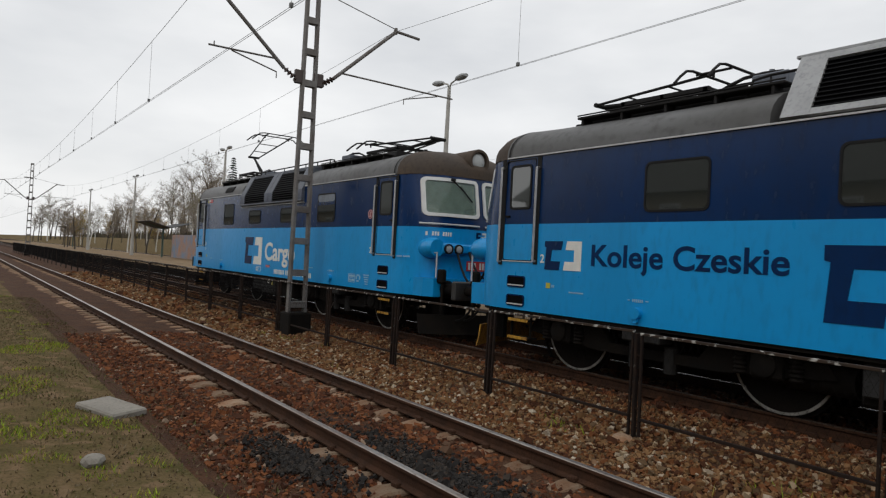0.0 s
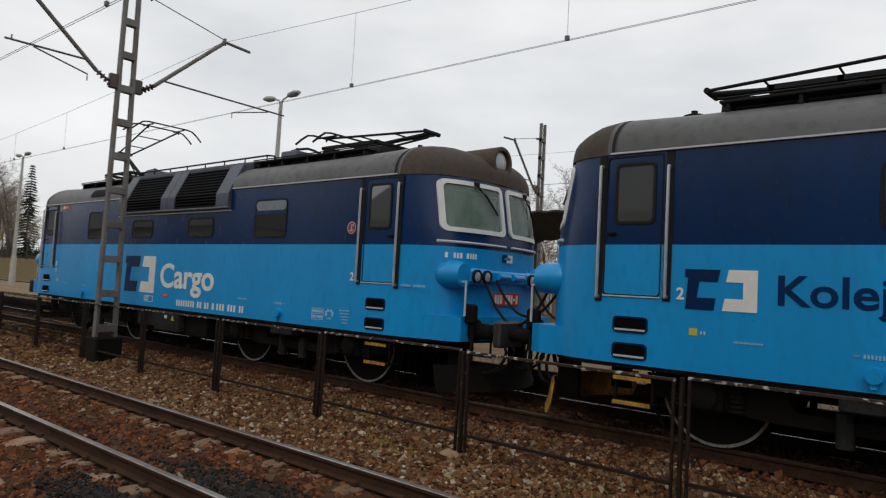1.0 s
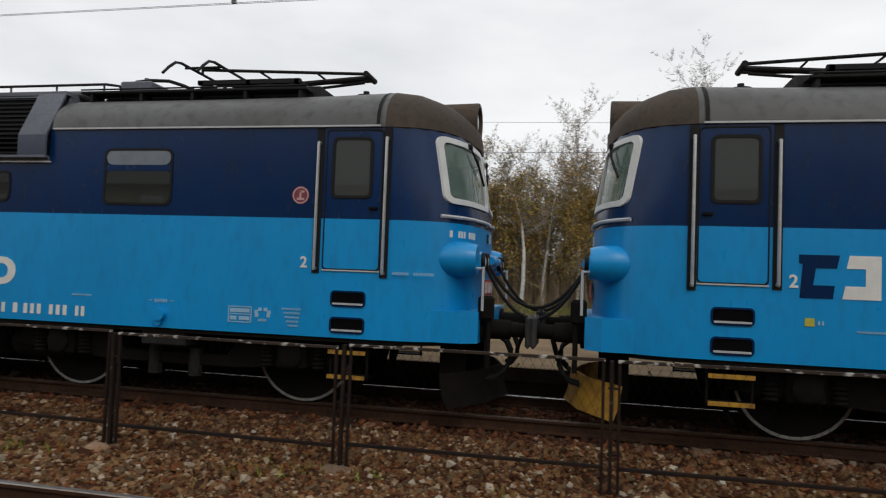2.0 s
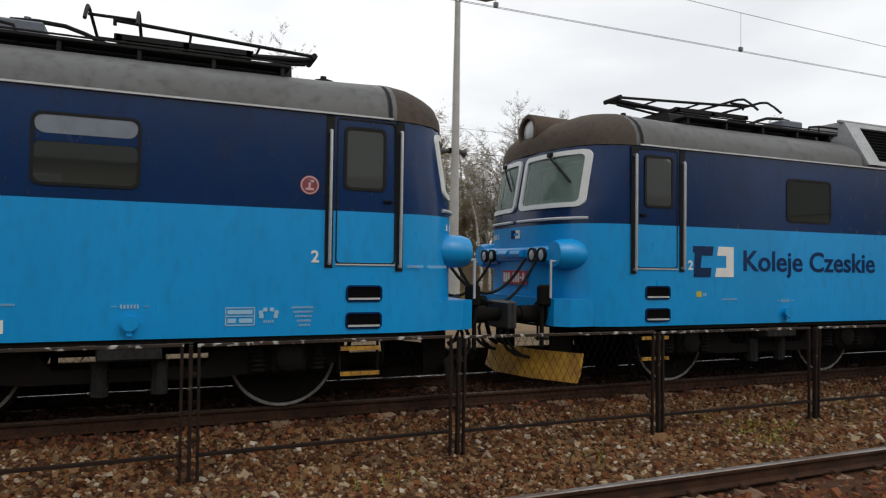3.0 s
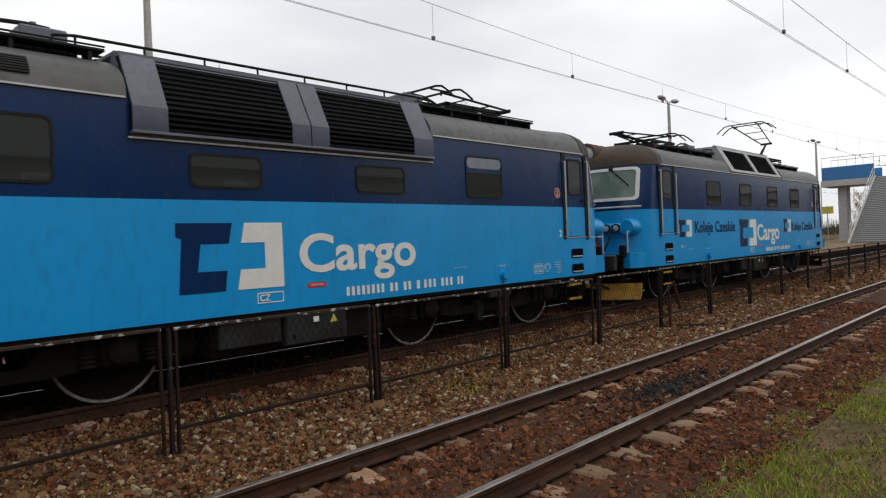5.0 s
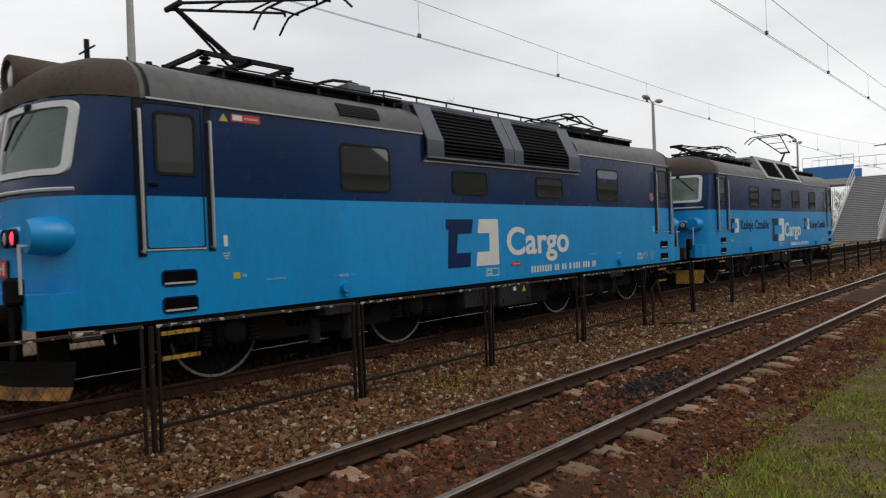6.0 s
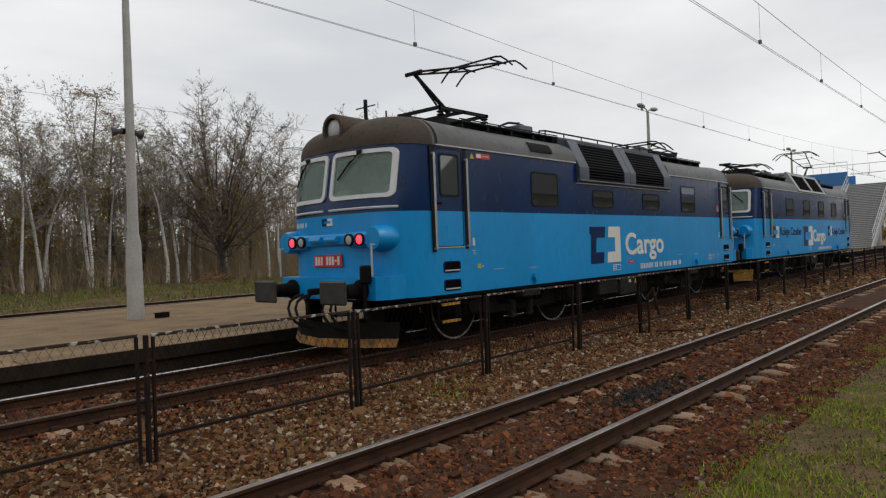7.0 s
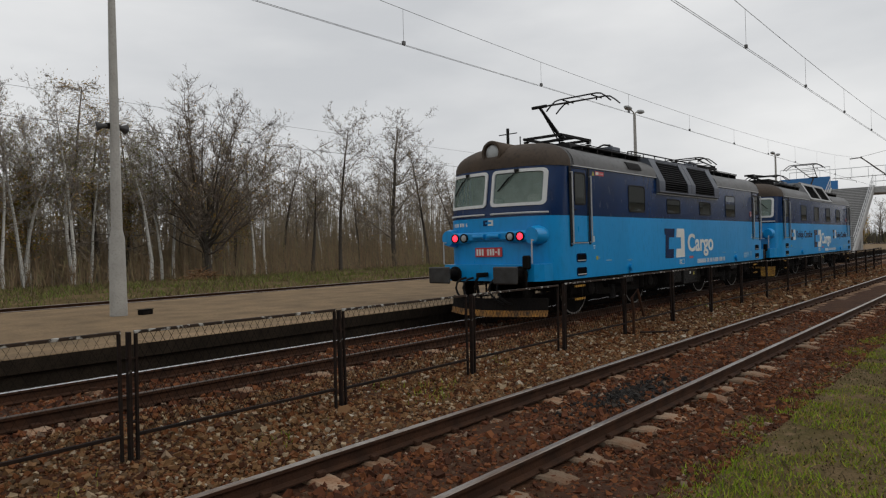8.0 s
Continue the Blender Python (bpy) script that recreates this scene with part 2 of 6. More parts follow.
    def loft(self, rings, closed=True, slot=0, caps=False):
        n = len(rings[0])
        v = [p for ring in rings for p in ring]
        last = n if closed else n - 1
        f = [(k * n + i, k * n + (i + 1) % n, (k + 1) * n + (i + 1) % n, (k + 1) * n + i) for k in range(len(rings) - 1) for i in range(last)]
        if caps:
            f += [tuple(range(n))[::-1], tuple(range((len(rings) - 1) * n, len(rings) * n))]
        return self.add(v, f, slot)

    def slab(self, outline, y0, y1, slot=0):
        """An outline of (x, z) made solid from y0 to y1."""
        return self.loft([[(x, y0, z) for x, z in outline], [(x, y1, z) for x, z in outline]], slot=slot, caps=True)


def part(name, shape, mats, parent=None, label="", smooth=35, at=None):
    """Links a shape as one mesh object under its thing."""
    me = bpy.data.meshes.new(name)
    me.from_pydata(shape.v, [], shape.f)
    for m in mats if isinstance(mats, (list, tuple)) else [mats]:
        me.materials.append(m)
    me.polygons.foreach_set("material_index", shape.m)
    b = bmesh.new()
    b.from_mesh(me)
    bmesh.ops.recalc_face_normals(b, faces=b.faces)
    b.to_mesh(me)
    b.free()
    if smooth:
        me.shade_smooth()
        me.set_sharp_from_angle(angle=radians(smooth))
    ob = new(name, me)
    if parent is not None:
        ob.parent = parent
    if at is not None:
        ob.matrix_basis = at
    if label:
        tagged(ob, label)
    return ob


def raw(name, verts, faces, mats, parent=None):
    """A large mesh straight from arrays."""
    me = bpy.data.meshes.new(name)
    me.from_pydata(verts, [], faces)
    for m in mats:
        me.materials.append(m)
    ob = new(name, me)
    if parent is not None:
        ob.parent = parent
    return ob


def again(ob, parent, at, name=None):
    """Another piece on the same mesh."""
    o = new(name or ob.name.split(".")[0], ob.data)
    o.parent, o.matrix_basis = parent, at
    return o


def words(text, size, depth, weight=0.0):
    """A mesh of lettering in the built-in font, lying in x and z and facing -y."""
    cu = bpy.data.curves.new("lettering", "FONT")
    cu.body, cu.size, cu.extrude, cu.offset = text, size, depth, weight
    cu.resolution_u = 4
    ob = new("lettering", cu)
    bpy.context.view_layer.update()
    me = bpy.data.meshes.new_from_object(ob.evaluated_get(bpy.context.evaluated_depsgraph_get()))
    bpy.data.objects.remove(ob)
    me.transform(pose(0, 0, 0, 90, 0, 0))
    return me


# ---- the lie of the land ----
NEAR_A, NEAR_B = 3.295, 4.802        # rails of the empty track
FAR_C, FAR_D = 8.035, 9.542          # rails under the train
Y_TRAIN, Z_TRAIN = 8.788, 0.37       # its middle and rail top
FENCE_Y, MAST_Y = 6.4, 6.62
PLAT_Y0, PLAT_Y1, PLAT_Z = 10.49, 19.75, 0.646


def land(y):
    """Height of the ground by its distance from the camera's line along the tracks."""
    ys = [-400, -6, 1.2, 2.2, 2.65, 2.85, 3.2, 3.45, 3.7, 4.1, 4.35, 4.9, 5.2, 5.4, 6.2, 7.1, 7.4, 10.4, 19.6, 20.2, 22.4, 24, 26, 40, 120, 2500]
    zs = [0.0, 0.10, 0.06, 0.0, 0.0, -0.028, -0.032, -0.015, 0.01, 0.005, -0.025, -0.03, 0.0, 0.01, 0.03, 0.14, 0.18, 0.18, 0.18, 0.40, 0.40, 0.42, 0.55, 0.5, 0.3, 0.3]
    return float(np.interp(y, ys, zs))


EARTH = material("grass_and_soil", (0.142, 0.098, 0.052), 0.97, vary=0.6, scale=2.6, second=(0.080, 0.068, 0.026), bump=1.0, bump_scale=22,
                 spots=((0.165, 0.112, 0.064), 3.1, 0.56), gloss=0.04)
BALLAST = material("rusty_ballast_bed", (0.075, 0.035, 0.017), 0.95, vary=0.45, scale=2.0, second=(0.045, 0.021, 0.012), bump=1.0, bump_scale=30, gloss=0.15)


def bank(x, y):
    """A low field bank beyond the platform, down the line."""
    return 2.6 * min(1.0, max(0.0, (-x - 55) / 45)) * min(1.0, max(0.0, (y - 25) / 14)) * (1.0 if y < 130 else 0.0)


def ground():
    xs = [-2500, -900, -400, -200, -120] + [-80 + i for i in range(0, 161)] + [120, 200, 400, 900, 2500]
    ys = [-400, -120, -40, -15, -6] + [-5 + 0.5 * i for i in range(13)] + [1.2 + 0.2 * i for i in range(47)] + [11, 13, 16, 19.6, 20.2, 21, 22.4, 24, 26, 28, 30, 33, 36, 40, 60, 120, 400, 1200, 2500]
    verts, faces, slots = [], [], []
    for y in ys:
        for x in xs:
            rough = 0.0 if abs(x) > 100 else 0.03 * noise.noise(Vector((x * 0.9, y * 0.9, 0))) + 0.012 * noise.noise(Vector((x * 3, y * 3, 5))) + (0.22 * noise.noise(Vector((x * 0.35, y * 0.3, 9))) if 24 < y < 61 else 0)
            verts.append((x, y, land(y) + rough + bank(x, y)))
    n = len(xs)
    for j in range(len(ys) - 1):
        for i in range(n - 1):
            faces.append((j * n + i, j * n + i + 1, (j + 1) * n + i + 1, (j + 1) * n + i))
            mid = (ys[j] + ys[j + 1]) / 2
            edge = (1.8 if xs[i] < -2 else 2.25) + 0.25 * noise.noise(Vector((xs[i] * 0.5, 0, 3)))
            slots.append(1 if edge < mid < 24 else 0)
    ob = raw("ground", verts, faces, [EARTH, BALLAST])
    ob.data.polygons.foreach_set("material_index", slots)
    ob.data.shade_smooth()
    tagged(ob, "patchy grass and soil with rust-brown ballast between the tracks", "ground", kind="structure")


ground()


def rail_profile(h):
    """Outline of a flat-bottomed rail, foot at 0 and head at h."""
    half = [(0.0, 0.0), (0.068, 0.0), (0.068, 0.012), (0.012, 0.030), (0.009, h - 0.048), (0.036, h - 0.036), (0.036, h - 0.008), (0.026, h)]
    return half[1:] + [(-a, b) for a, b in half[1:]][::-1]


def track(name, rails, head, sleepers, head_mats, label):
    """Two rails with their sleepers and fastenings."""
    root = tagged(new(name), label, "railway track", kind="structure")
    for y, head_mat in zip(rails, head_mats):
        s = Shape()
        prof = rail_profile(0.155)
        s.loft([[(x, y + a, head - 0.155 + b) for a, b in prof] for x in (-420, -60, 0, 60, 420)])
        n = len(prof)
        for k in range(len(s.f)):
            if k % n in (5, 6, 7):
                s.m[k] = 1
        part("rail", s, [RUST, head_mat], root)
    x0, x1, step = sleepers
    mid = (rails[0] + rails[1]) / 2
    s = Shape()
    top = 0.0
    rings = []
    for yy, w, zt in ((-1.27, 0.125, -0.06), (-0.97, 0.125, top), (-0.6, 0.12, top - 0.01), (-0.3, 0.10, top - 0.05), (0.3, 0.10, top - 0.05),
                      (0.6, 0.12, top - 0.01), (0.97, 0.125, top), (1.27, 0.125, -0.06)):
        rings.append([(-w - 0.02, yy, -0.2), (w + 0.02, yy, -0.2), (w, yy, zt - 0.02), (w - 0.02, yy, zt), (-w + 0.02, yy, zt), (-w, yy, zt - 0.02)])
    s.loft(rings, caps=True)
    for yy in (-0.7535, 0.7535):
        for side in (-1, 1):
            s.box(-0.05, 0.05, yy + side * 0.07 - 0.03, yy + side * 0.07 + 0.03, top - 0.01, top + 0.045, 0.012, slot=1)
    first = part("sleeper", s, [CONCRETE, RUST], root)
    n = int((x1 - x0) / step)
    random.seed(4)
    for i in range(n):
        m = pose(x0 + i * step + random.uniform(-0.03, 0.03), mid, head - 0.165 + random.uniform(-0.012, 0.008), random.uniform(-1, 1), 0, random.uniform(-1.2, 1.2))
        if i:
            again(first, root, m)
        else:
            first.matrix_basis = m
    return root


track("track_near", (NEAR_A, NEAR_B), 0.17, (-70, 75, 0.62), (RAIL_TOP, RAIL_TOP), "disused rusty railway track on stained concrete sleepers")
track("track_far", (FAR_C, FAR_D), Z_TRAIN, (-70, 75, 0.62), (RAIL_NO_GLINT, RAIL_SHINE), "railway track with polished rails under the train")


# ---- platform ----
def platform():
    root = tagged(new("platform"), "low island platform with sandy concrete paving", "platform", kind="structure")
    s = Shape()
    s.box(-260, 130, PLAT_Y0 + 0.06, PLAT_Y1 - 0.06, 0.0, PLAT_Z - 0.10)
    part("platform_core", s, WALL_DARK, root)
    s = Shape()
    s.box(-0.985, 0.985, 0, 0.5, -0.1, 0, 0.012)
    # dark brown strip over the front face of the slab
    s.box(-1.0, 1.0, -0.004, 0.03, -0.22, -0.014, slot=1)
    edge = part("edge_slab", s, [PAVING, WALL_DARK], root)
    for y in (PLAT_Y0, PLAT_Y1 - 0.5):
        for i in range(70):
            m = pose(-60 + 2 * i, y, PLAT_Z)
            if i == 0 and y == PLAT_Y0:
                edge.matrix_basis = m
            else:
                again(edge, root, m)
    s = Shape()
    s.box(-260, -61, PLAT_Y0, PLAT_Y1, PLAT_Z - 0.1, PLAT_Z)
    s.box(79, 130, PLAT_Y0, PLAT_Y1, PLAT_Z - 0.1, PLAT_Z)
    s.box(-61, 79, PLAT_Y0 + 0.502, PLAT_Y1 - 0.502, PLAT_Z - 0.1, PLAT_Z - 0.004)
    part("paved_surface", s, PAVING, root)


platform()


# ---- fence between the tracks ----
PANEL = 2.585


def fence_panel(wire):
    """A framed panel of wire netting, its origin under its first post."""
    root = tagged(new("fence_panel"), "rusty steel-framed fence panel with wire netting between the tracks", "fence", "fence panels between the tracks")
    w = PANEL - 0.185
    bar = lambda *a: Shape().box(*a, 0.004)
    part("post", Shape().box(-0.112, -0.078, -0.03, 0.03, -0.30, 1.21, 0.004), FENCE, root)
    part("frame_post", bar(-0.04, -0.012, -0.018, 0.018, 0.0, 1.19), FENCE, root)
    part("frame_post", bar(w + 0.0, w + 0.028, -0.018, 0.018, 0.0, 1.19), FENCE, root)
    part("top_rail", bar(-0.04, w + 0.028, -0.02, 0.02, 1.19, 1.22), FENCE_TOP, root, "rusty top rail with flecks of old white paint")
    part("bottom_rail", bar(-0.04, w + 0.028, -0.018, 0.018, 0.222, 0.255), FENCE, root)
    for z in (0.35, 0.95):
        part("clip", Shape().box(-0.125, -0.012, -0.012, 0.012, z, z + 0.018), FENCE, root)
    s = Shape()
    pitch, z0, z1, x0, x1 = 0.09, 0.255, 1.19, 0.0, w - 0.01
    rise = (z1 - z0)
    k = x0 - rise * 0.55
    while k < x1:
        for d in (1, -1):
            xa, za, xb, zb = (k, z0, k + rise * 0.55, z1) if d > 0 else (k + rise * 0.55, z0, k, z1)
            pts = []
            for q in (0.0, 1.0):
                pts.append([xa + (xb - xa) * q, za + (zb - za) * q])
            if pts[0][0] > pts[1][0]:
                pts.reverse()
            (ax, az), (bx, bz) = pts
            if bx <= x0 or ax >= x1:
                continue
            g = (bz - az) / (bx - ax)
            if ax < x0:
                ax, az = x0, az + g * (x0 - ax)
            if bx > x1:
                bx, bz = x1, bz - g * (bx - x1)
            s.rod((ax, 0, az), (bx, 0, bz), wire, n=3, caps=False)
        k += pitch
    part("wire_netting", s, NETTING, root, "rusty diamond wire netting")
    return root


def fence():
    kinds = [[fence_panel(0.0015), False], [fence_panel(0.0027), False], [fence_panel(0.006), False]]
    random.seed(8)
    for i in range(-38, 18):
        x = 0.365 + PANEL * i + (0.12 if i == 4 else 0.0)
        m = pose(x, FENCE_Y, random.uniform(0.05, 0.08), random.uniform(-1, 1), random.uniform(-0.3, 0.3), random.uniform(-0.4, 0.4))
        kind = kinds[2 if i < -6 else (0 if i < 1 else 1)]
        if kind[1]:
            copy_thing(kind[0], m)
        else:
            kind[0].matrix_basis, kind[1] = m, True


fence()


# ---- locomotives ----
# Local space: x ahead, y across with the camera's side at -y, z up from the rail top.
HALF, SIDE = 7.72, 1.47
Z_SILL, Z_PAINT, Z_GUTTER = 0.88, 2.24, 3.312
NOSE_Y = [0.0, 0.45, 0.85, 1.10, 1.27, 1.38, 1.445, 1.47]
NOSE_X = [0.0, -0.02, -0.09, -0.20, -0.34, -0.52, -0.75, -1.05]


def nose_reach(z):
    """How far the front reaches at a height: upright below, leaning back at the windscreen."""
    return float(np.interp(z, [0.8, 2.25, 2.45, 3.30, 3.4], [HALF, HALF, HALF - 0.02, HALF - 0.17, HALF - 0.15]))


def nose_x(y, z):
    return nose_reach(z) + float(np.interp(abs(y), NOSE_Y, NOSE_X))


def outline(z, grow=0.0):
    """The closed plan of the body at a height."""
    front = []
    ys = [-1.47, -1.445, -1.38, -1.27, -1.175, -1.10, -0.85, -0.45, -0.145, 0.145, 0.45, 0.85, 1.10, 1.175, 1.27, 1.38, 1.445, 1.47]
    for y in ys:
        front.append((nose_x(y, z) + grow, y * (1 + grow / 1.47), z))
    return front + [(-x, -y, zz) for x, y, zz in front]


def on_nose(s, ring, end, thick, slot=0):
    """A closed outline of (y, z) laid on the front and made solid."""
    rows = [[(end * (nose_x(y, z) + d), y, z) for y, z in ring] for d in (-0.02, thick)]
    return s.loft(rows, slot=slot, caps=True)


def rounded(y0, y1, z0, z1, r, n=4):
    """A rounded rectangle, its straight sides in eight pieces."""
    pts = []
    for cy, cz, a0 in ((y1 - r, z1 - r, 0), (y0 + r, z1 - r, 90), (y0 + r, z0 + r, 180), (y1 - r, z0 + r, 270)):
        for i in range(n + 1):
            a = radians(a0 + 90 * i / n)
            pts.append((cy + r * math.cos(a), cz + r * math.sin(a)))
    fine = []
    for k, (u, v) in enumerate(pts):
        fine.append((u, v))
        if k % (n + 1) == n and n > 4:
            u2, v2 = pts[(k + 1) % len(pts)]
            fine += [(u + (u2 - u) * q / 8, v + (v2 - v) * q / 8) for q in range(1, 8)]
    return fine


def ring_on(s, outer, inner, place, depth, slot=0):
    """A frame between two outlines with as many points each; place puts (u, v, out) in space."""
    n = len(outer)
    v = [place(*p, depth) for p in outer] + [place(*p, depth) for p in inner] + [place(*p, -0.02) for p in outer] + [place(*p, -0.02) for p in inner]
    f = []
    for i in range(n):
        j = (i + 1) % n
        f += [(i, j, n + j, n + i), (i, 2 * n + i, 2 * n + j, j), (n + i, n + j, 3 * n + j, 3 * n + i)]
    return s.add(v, f, slot)


def locomotive(label, lit):
    root = tagged(new("locomotive"), label, "locomotive", "coupled locomotives")
    # shell
    part("lower_body", Shape().loft([outline(z) for z in (Z_SILL, 1.2, 1.6, 2.0, Z_PAINT)]), SKY_BLUE, root, "light blue painted lower body")
    shell = Shape().loft([outline(z) for z in (Z_PAINT, 2.45, 2.525, 2.8, 3.185, Z_GUTTER)])
    n = len(outline(2.5))
    keep = []
    for k in range(len(shell.f)):
        level, i = divmod(k, n)
        ya = [shell.v[j][1] for j in shell.f[k]]
        xa = [abs(shell.v[j][0]) for j in shell.f[k]]
        pane = level in (2, 3) and min(xa) > 6.9 and 0.14 < min(map(abs, ya)) and max(map(abs, ya)) < 1.18 and min(ya) * max(ya) > 0
        if not pane:
            keep.append(k)
    shell.f, shell.m = [shell.f[k] for k in keep], [0] * len(keep)
    part("upper_body", shell, NAVY, root, "dark blue painted upper body")
    for end in (-1, 1):
        s = Shape()
        s.box(*sorted((end * 6.38, end * 6.42)), -1.44, 1.44, 1.2, 3.4)
        s.box(*sorted((end * 5.8, end * 7.6)), -1.3, 1.3, 1.15, 1.2)
        s.box(*sorted((end * 6.95, end * 7.45)), -1.15, 1.15, 1.2, 2.42, 0.05)
        s.box(*sorted((end * 6.5, end * 6.85)), -0.85, -0.4, 2.0, 2.75, 0.06)
        s.box(*sorted((end * 6.5, end * 6.85)), 0.4, 0.85, 2.0, 2.75, 0.06)
        part("cab_interior", s, CAB_GREEN, root, "pale green driver's cab")
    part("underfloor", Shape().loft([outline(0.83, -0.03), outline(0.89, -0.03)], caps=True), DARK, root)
    # roof
    rings = []
    xs = [0, 2.28, 2.30, 4.5, 5.9, 6.3, 6.7, 6.95, 7.15, 7.3, 7.42, 7.52, 7.58]
    stations = [-x for x in xs[::-1]] + xs[1:]
    for x in stations:
        ax = abs(x)
        w = 1.49 if ax < 6.6 else float(np.interp(ax + 0.15, [HALF + a for a in NOSE_X[::-1]], NOSE_Y[::-1])) + 0.02
        w = 1.0 if ax < 2.29 else min(w, 1.49)
        crown = float(np.interp(ax, [0, 5.4, 6.2, 6.7, 6.95, 7.3, 7.5, 7.58], [3.85, 3.85, 3.875, 3.90, 3.87, 3.74, 3.60, 3.50]))
        ring = []
        for k in range(17):
            a = math.pi * k / 16
            cy, cz = math.cos(a), math.sin(a)
            ring.append((x, -math.copysign(abs(cy) ** 0.62, cy) * w, Z_GUTTER - 0.01 + (crown - Z_GUTTER + 0.01) * cz ** 0.85))
        rings.append(ring)
    cut = [k for k, x in enumerate(stations) if abs(abs(x) - 6.7) < 0.01]
    part("roof", Shape().loft(rings[cut[0]:cut[1] + 1], closed=True, caps=True), ROOF_GREY, root, "sooty grey rounded roof", smooth=50)
    for piece in (rings[:cut[0] + 1], rings[cut[1]:]):
        part("roof_end", Shape().loft(piece, closed=True, caps=True), ROOF_BROWN, root, "brown-stained rounded roof end", smooth=50)
    for sign in (-1, 1):
        flank(root, sign)
    for end in (-1, 1):
        cab_front(root, end, lit)
        running_gear(root, end)
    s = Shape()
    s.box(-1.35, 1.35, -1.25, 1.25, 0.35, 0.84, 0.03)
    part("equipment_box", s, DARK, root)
    for sign in (-1, 1):
        s = Shape()
        s.box(-0.42, 0.56, *sorted((sign * 1.26, sign * 1.42)), 0.40, 0.86, 0.02)
        s.box(-1.30, -0.44, *sorted((sign * 1.20, sign * 1.36)), 0.46, 0.86, 0.02)
        box = part("battery_box", s, UNDER_GREY, root, "sooty grey equipment box under the frame")
        face = sorted((sign * 1.42, sign * 1.426))
        part("box_label", Shape().box(0.0, 0.09, *face, 0.67, 0.74), WHITE, box)
        part("warning_triangle", Shape().slab([(0.27, 0.64), (0.39, 0.64), (0.33, 0.75)], *face), LABEL_YELLOW, box, "yellow warning triangle")
        for x in (-0.3, 0.45):
            part("box_latch", Shape().box(x - 0.02, x + 0.02, *face, 0.48, 0.54), DARK, box)
    for x in (-1.85, 1.9):
        part("air_tank", Shape().rod((x - 0.38, -0.9, 0.55), (x + 0.38, -0.9, 0.55), 0.2, n=14), DARK, root)
    roof_kit(root)
    return root


def wall_intake(root, sg):
    """Louvred air intakes in the wall, leaning in towards the roof."""
    prof = [(1.40, 2.90), (1.50, 2.90), (1.53, 2.96), (1.53, 3.22), (1.24, 3.82), (1.05, 3.87), (0.9, 3.6)]
    casing = Shape().loft([[(x, sg * a, b) for a, b in prof] for x in (-2.27, 2.27)], caps=True)
    part("intake_casing", casing, VENT_GREY, root)
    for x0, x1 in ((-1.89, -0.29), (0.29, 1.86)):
        # no hole is cut: a black sheet paints the shade behind the blades
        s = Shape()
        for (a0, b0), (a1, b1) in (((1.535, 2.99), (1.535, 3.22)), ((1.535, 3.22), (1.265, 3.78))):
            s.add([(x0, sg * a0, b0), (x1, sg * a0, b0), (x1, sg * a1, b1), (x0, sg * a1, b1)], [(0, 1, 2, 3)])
        part("intake_opening", s, HOLE_SHADE, root, smooth=0)
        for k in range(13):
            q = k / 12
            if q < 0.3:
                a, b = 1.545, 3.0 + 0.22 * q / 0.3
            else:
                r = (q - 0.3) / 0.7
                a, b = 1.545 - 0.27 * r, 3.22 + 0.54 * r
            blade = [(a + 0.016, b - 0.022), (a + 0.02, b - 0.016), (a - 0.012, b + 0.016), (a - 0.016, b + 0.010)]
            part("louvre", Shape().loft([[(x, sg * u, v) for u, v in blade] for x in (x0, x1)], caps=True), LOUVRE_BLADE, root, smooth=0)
    for x0, x1 in ((-2.27, -1.89), (-0.29, -0.012), (0.012, 0.29), (1.86, 2.27)):
        ring = [(1.558, 2.96), (1.558, 3.225), (1.26, 3.83), (1.18, 3.80), (1.47, 3.2), (1.47, 2.96)]
        s = Shape().loft([[(x, sg * a, b) for a, b in ring] for x in (x0, x1)], caps=True)
        s.m[0] = 1
        part("intake_pillar", s, [VENT_GREY, VENT_BLUE], root, "grey intake pillar with a dark blue foot")
    part("intake_top", Shape().box(-2.28, 2.28, sg * 1.20 - 0.06, sg * 1.20 + 0.06, 3.81, 3.86), VENT_GREY, root)
    part("intake_sill", Shape().box(-2.28, 2.28, *sorted((sg * 1.50, sg * 1.57)), 2.93, 2.965, 0.006), VENT_GREY, root)
    part("rain_gutter", Shape().box(-2.3, 2.3, sg * 1.485 - 0.02, sg * 1.485 + 0.02, 2.88, 2.90), TRIM, root)


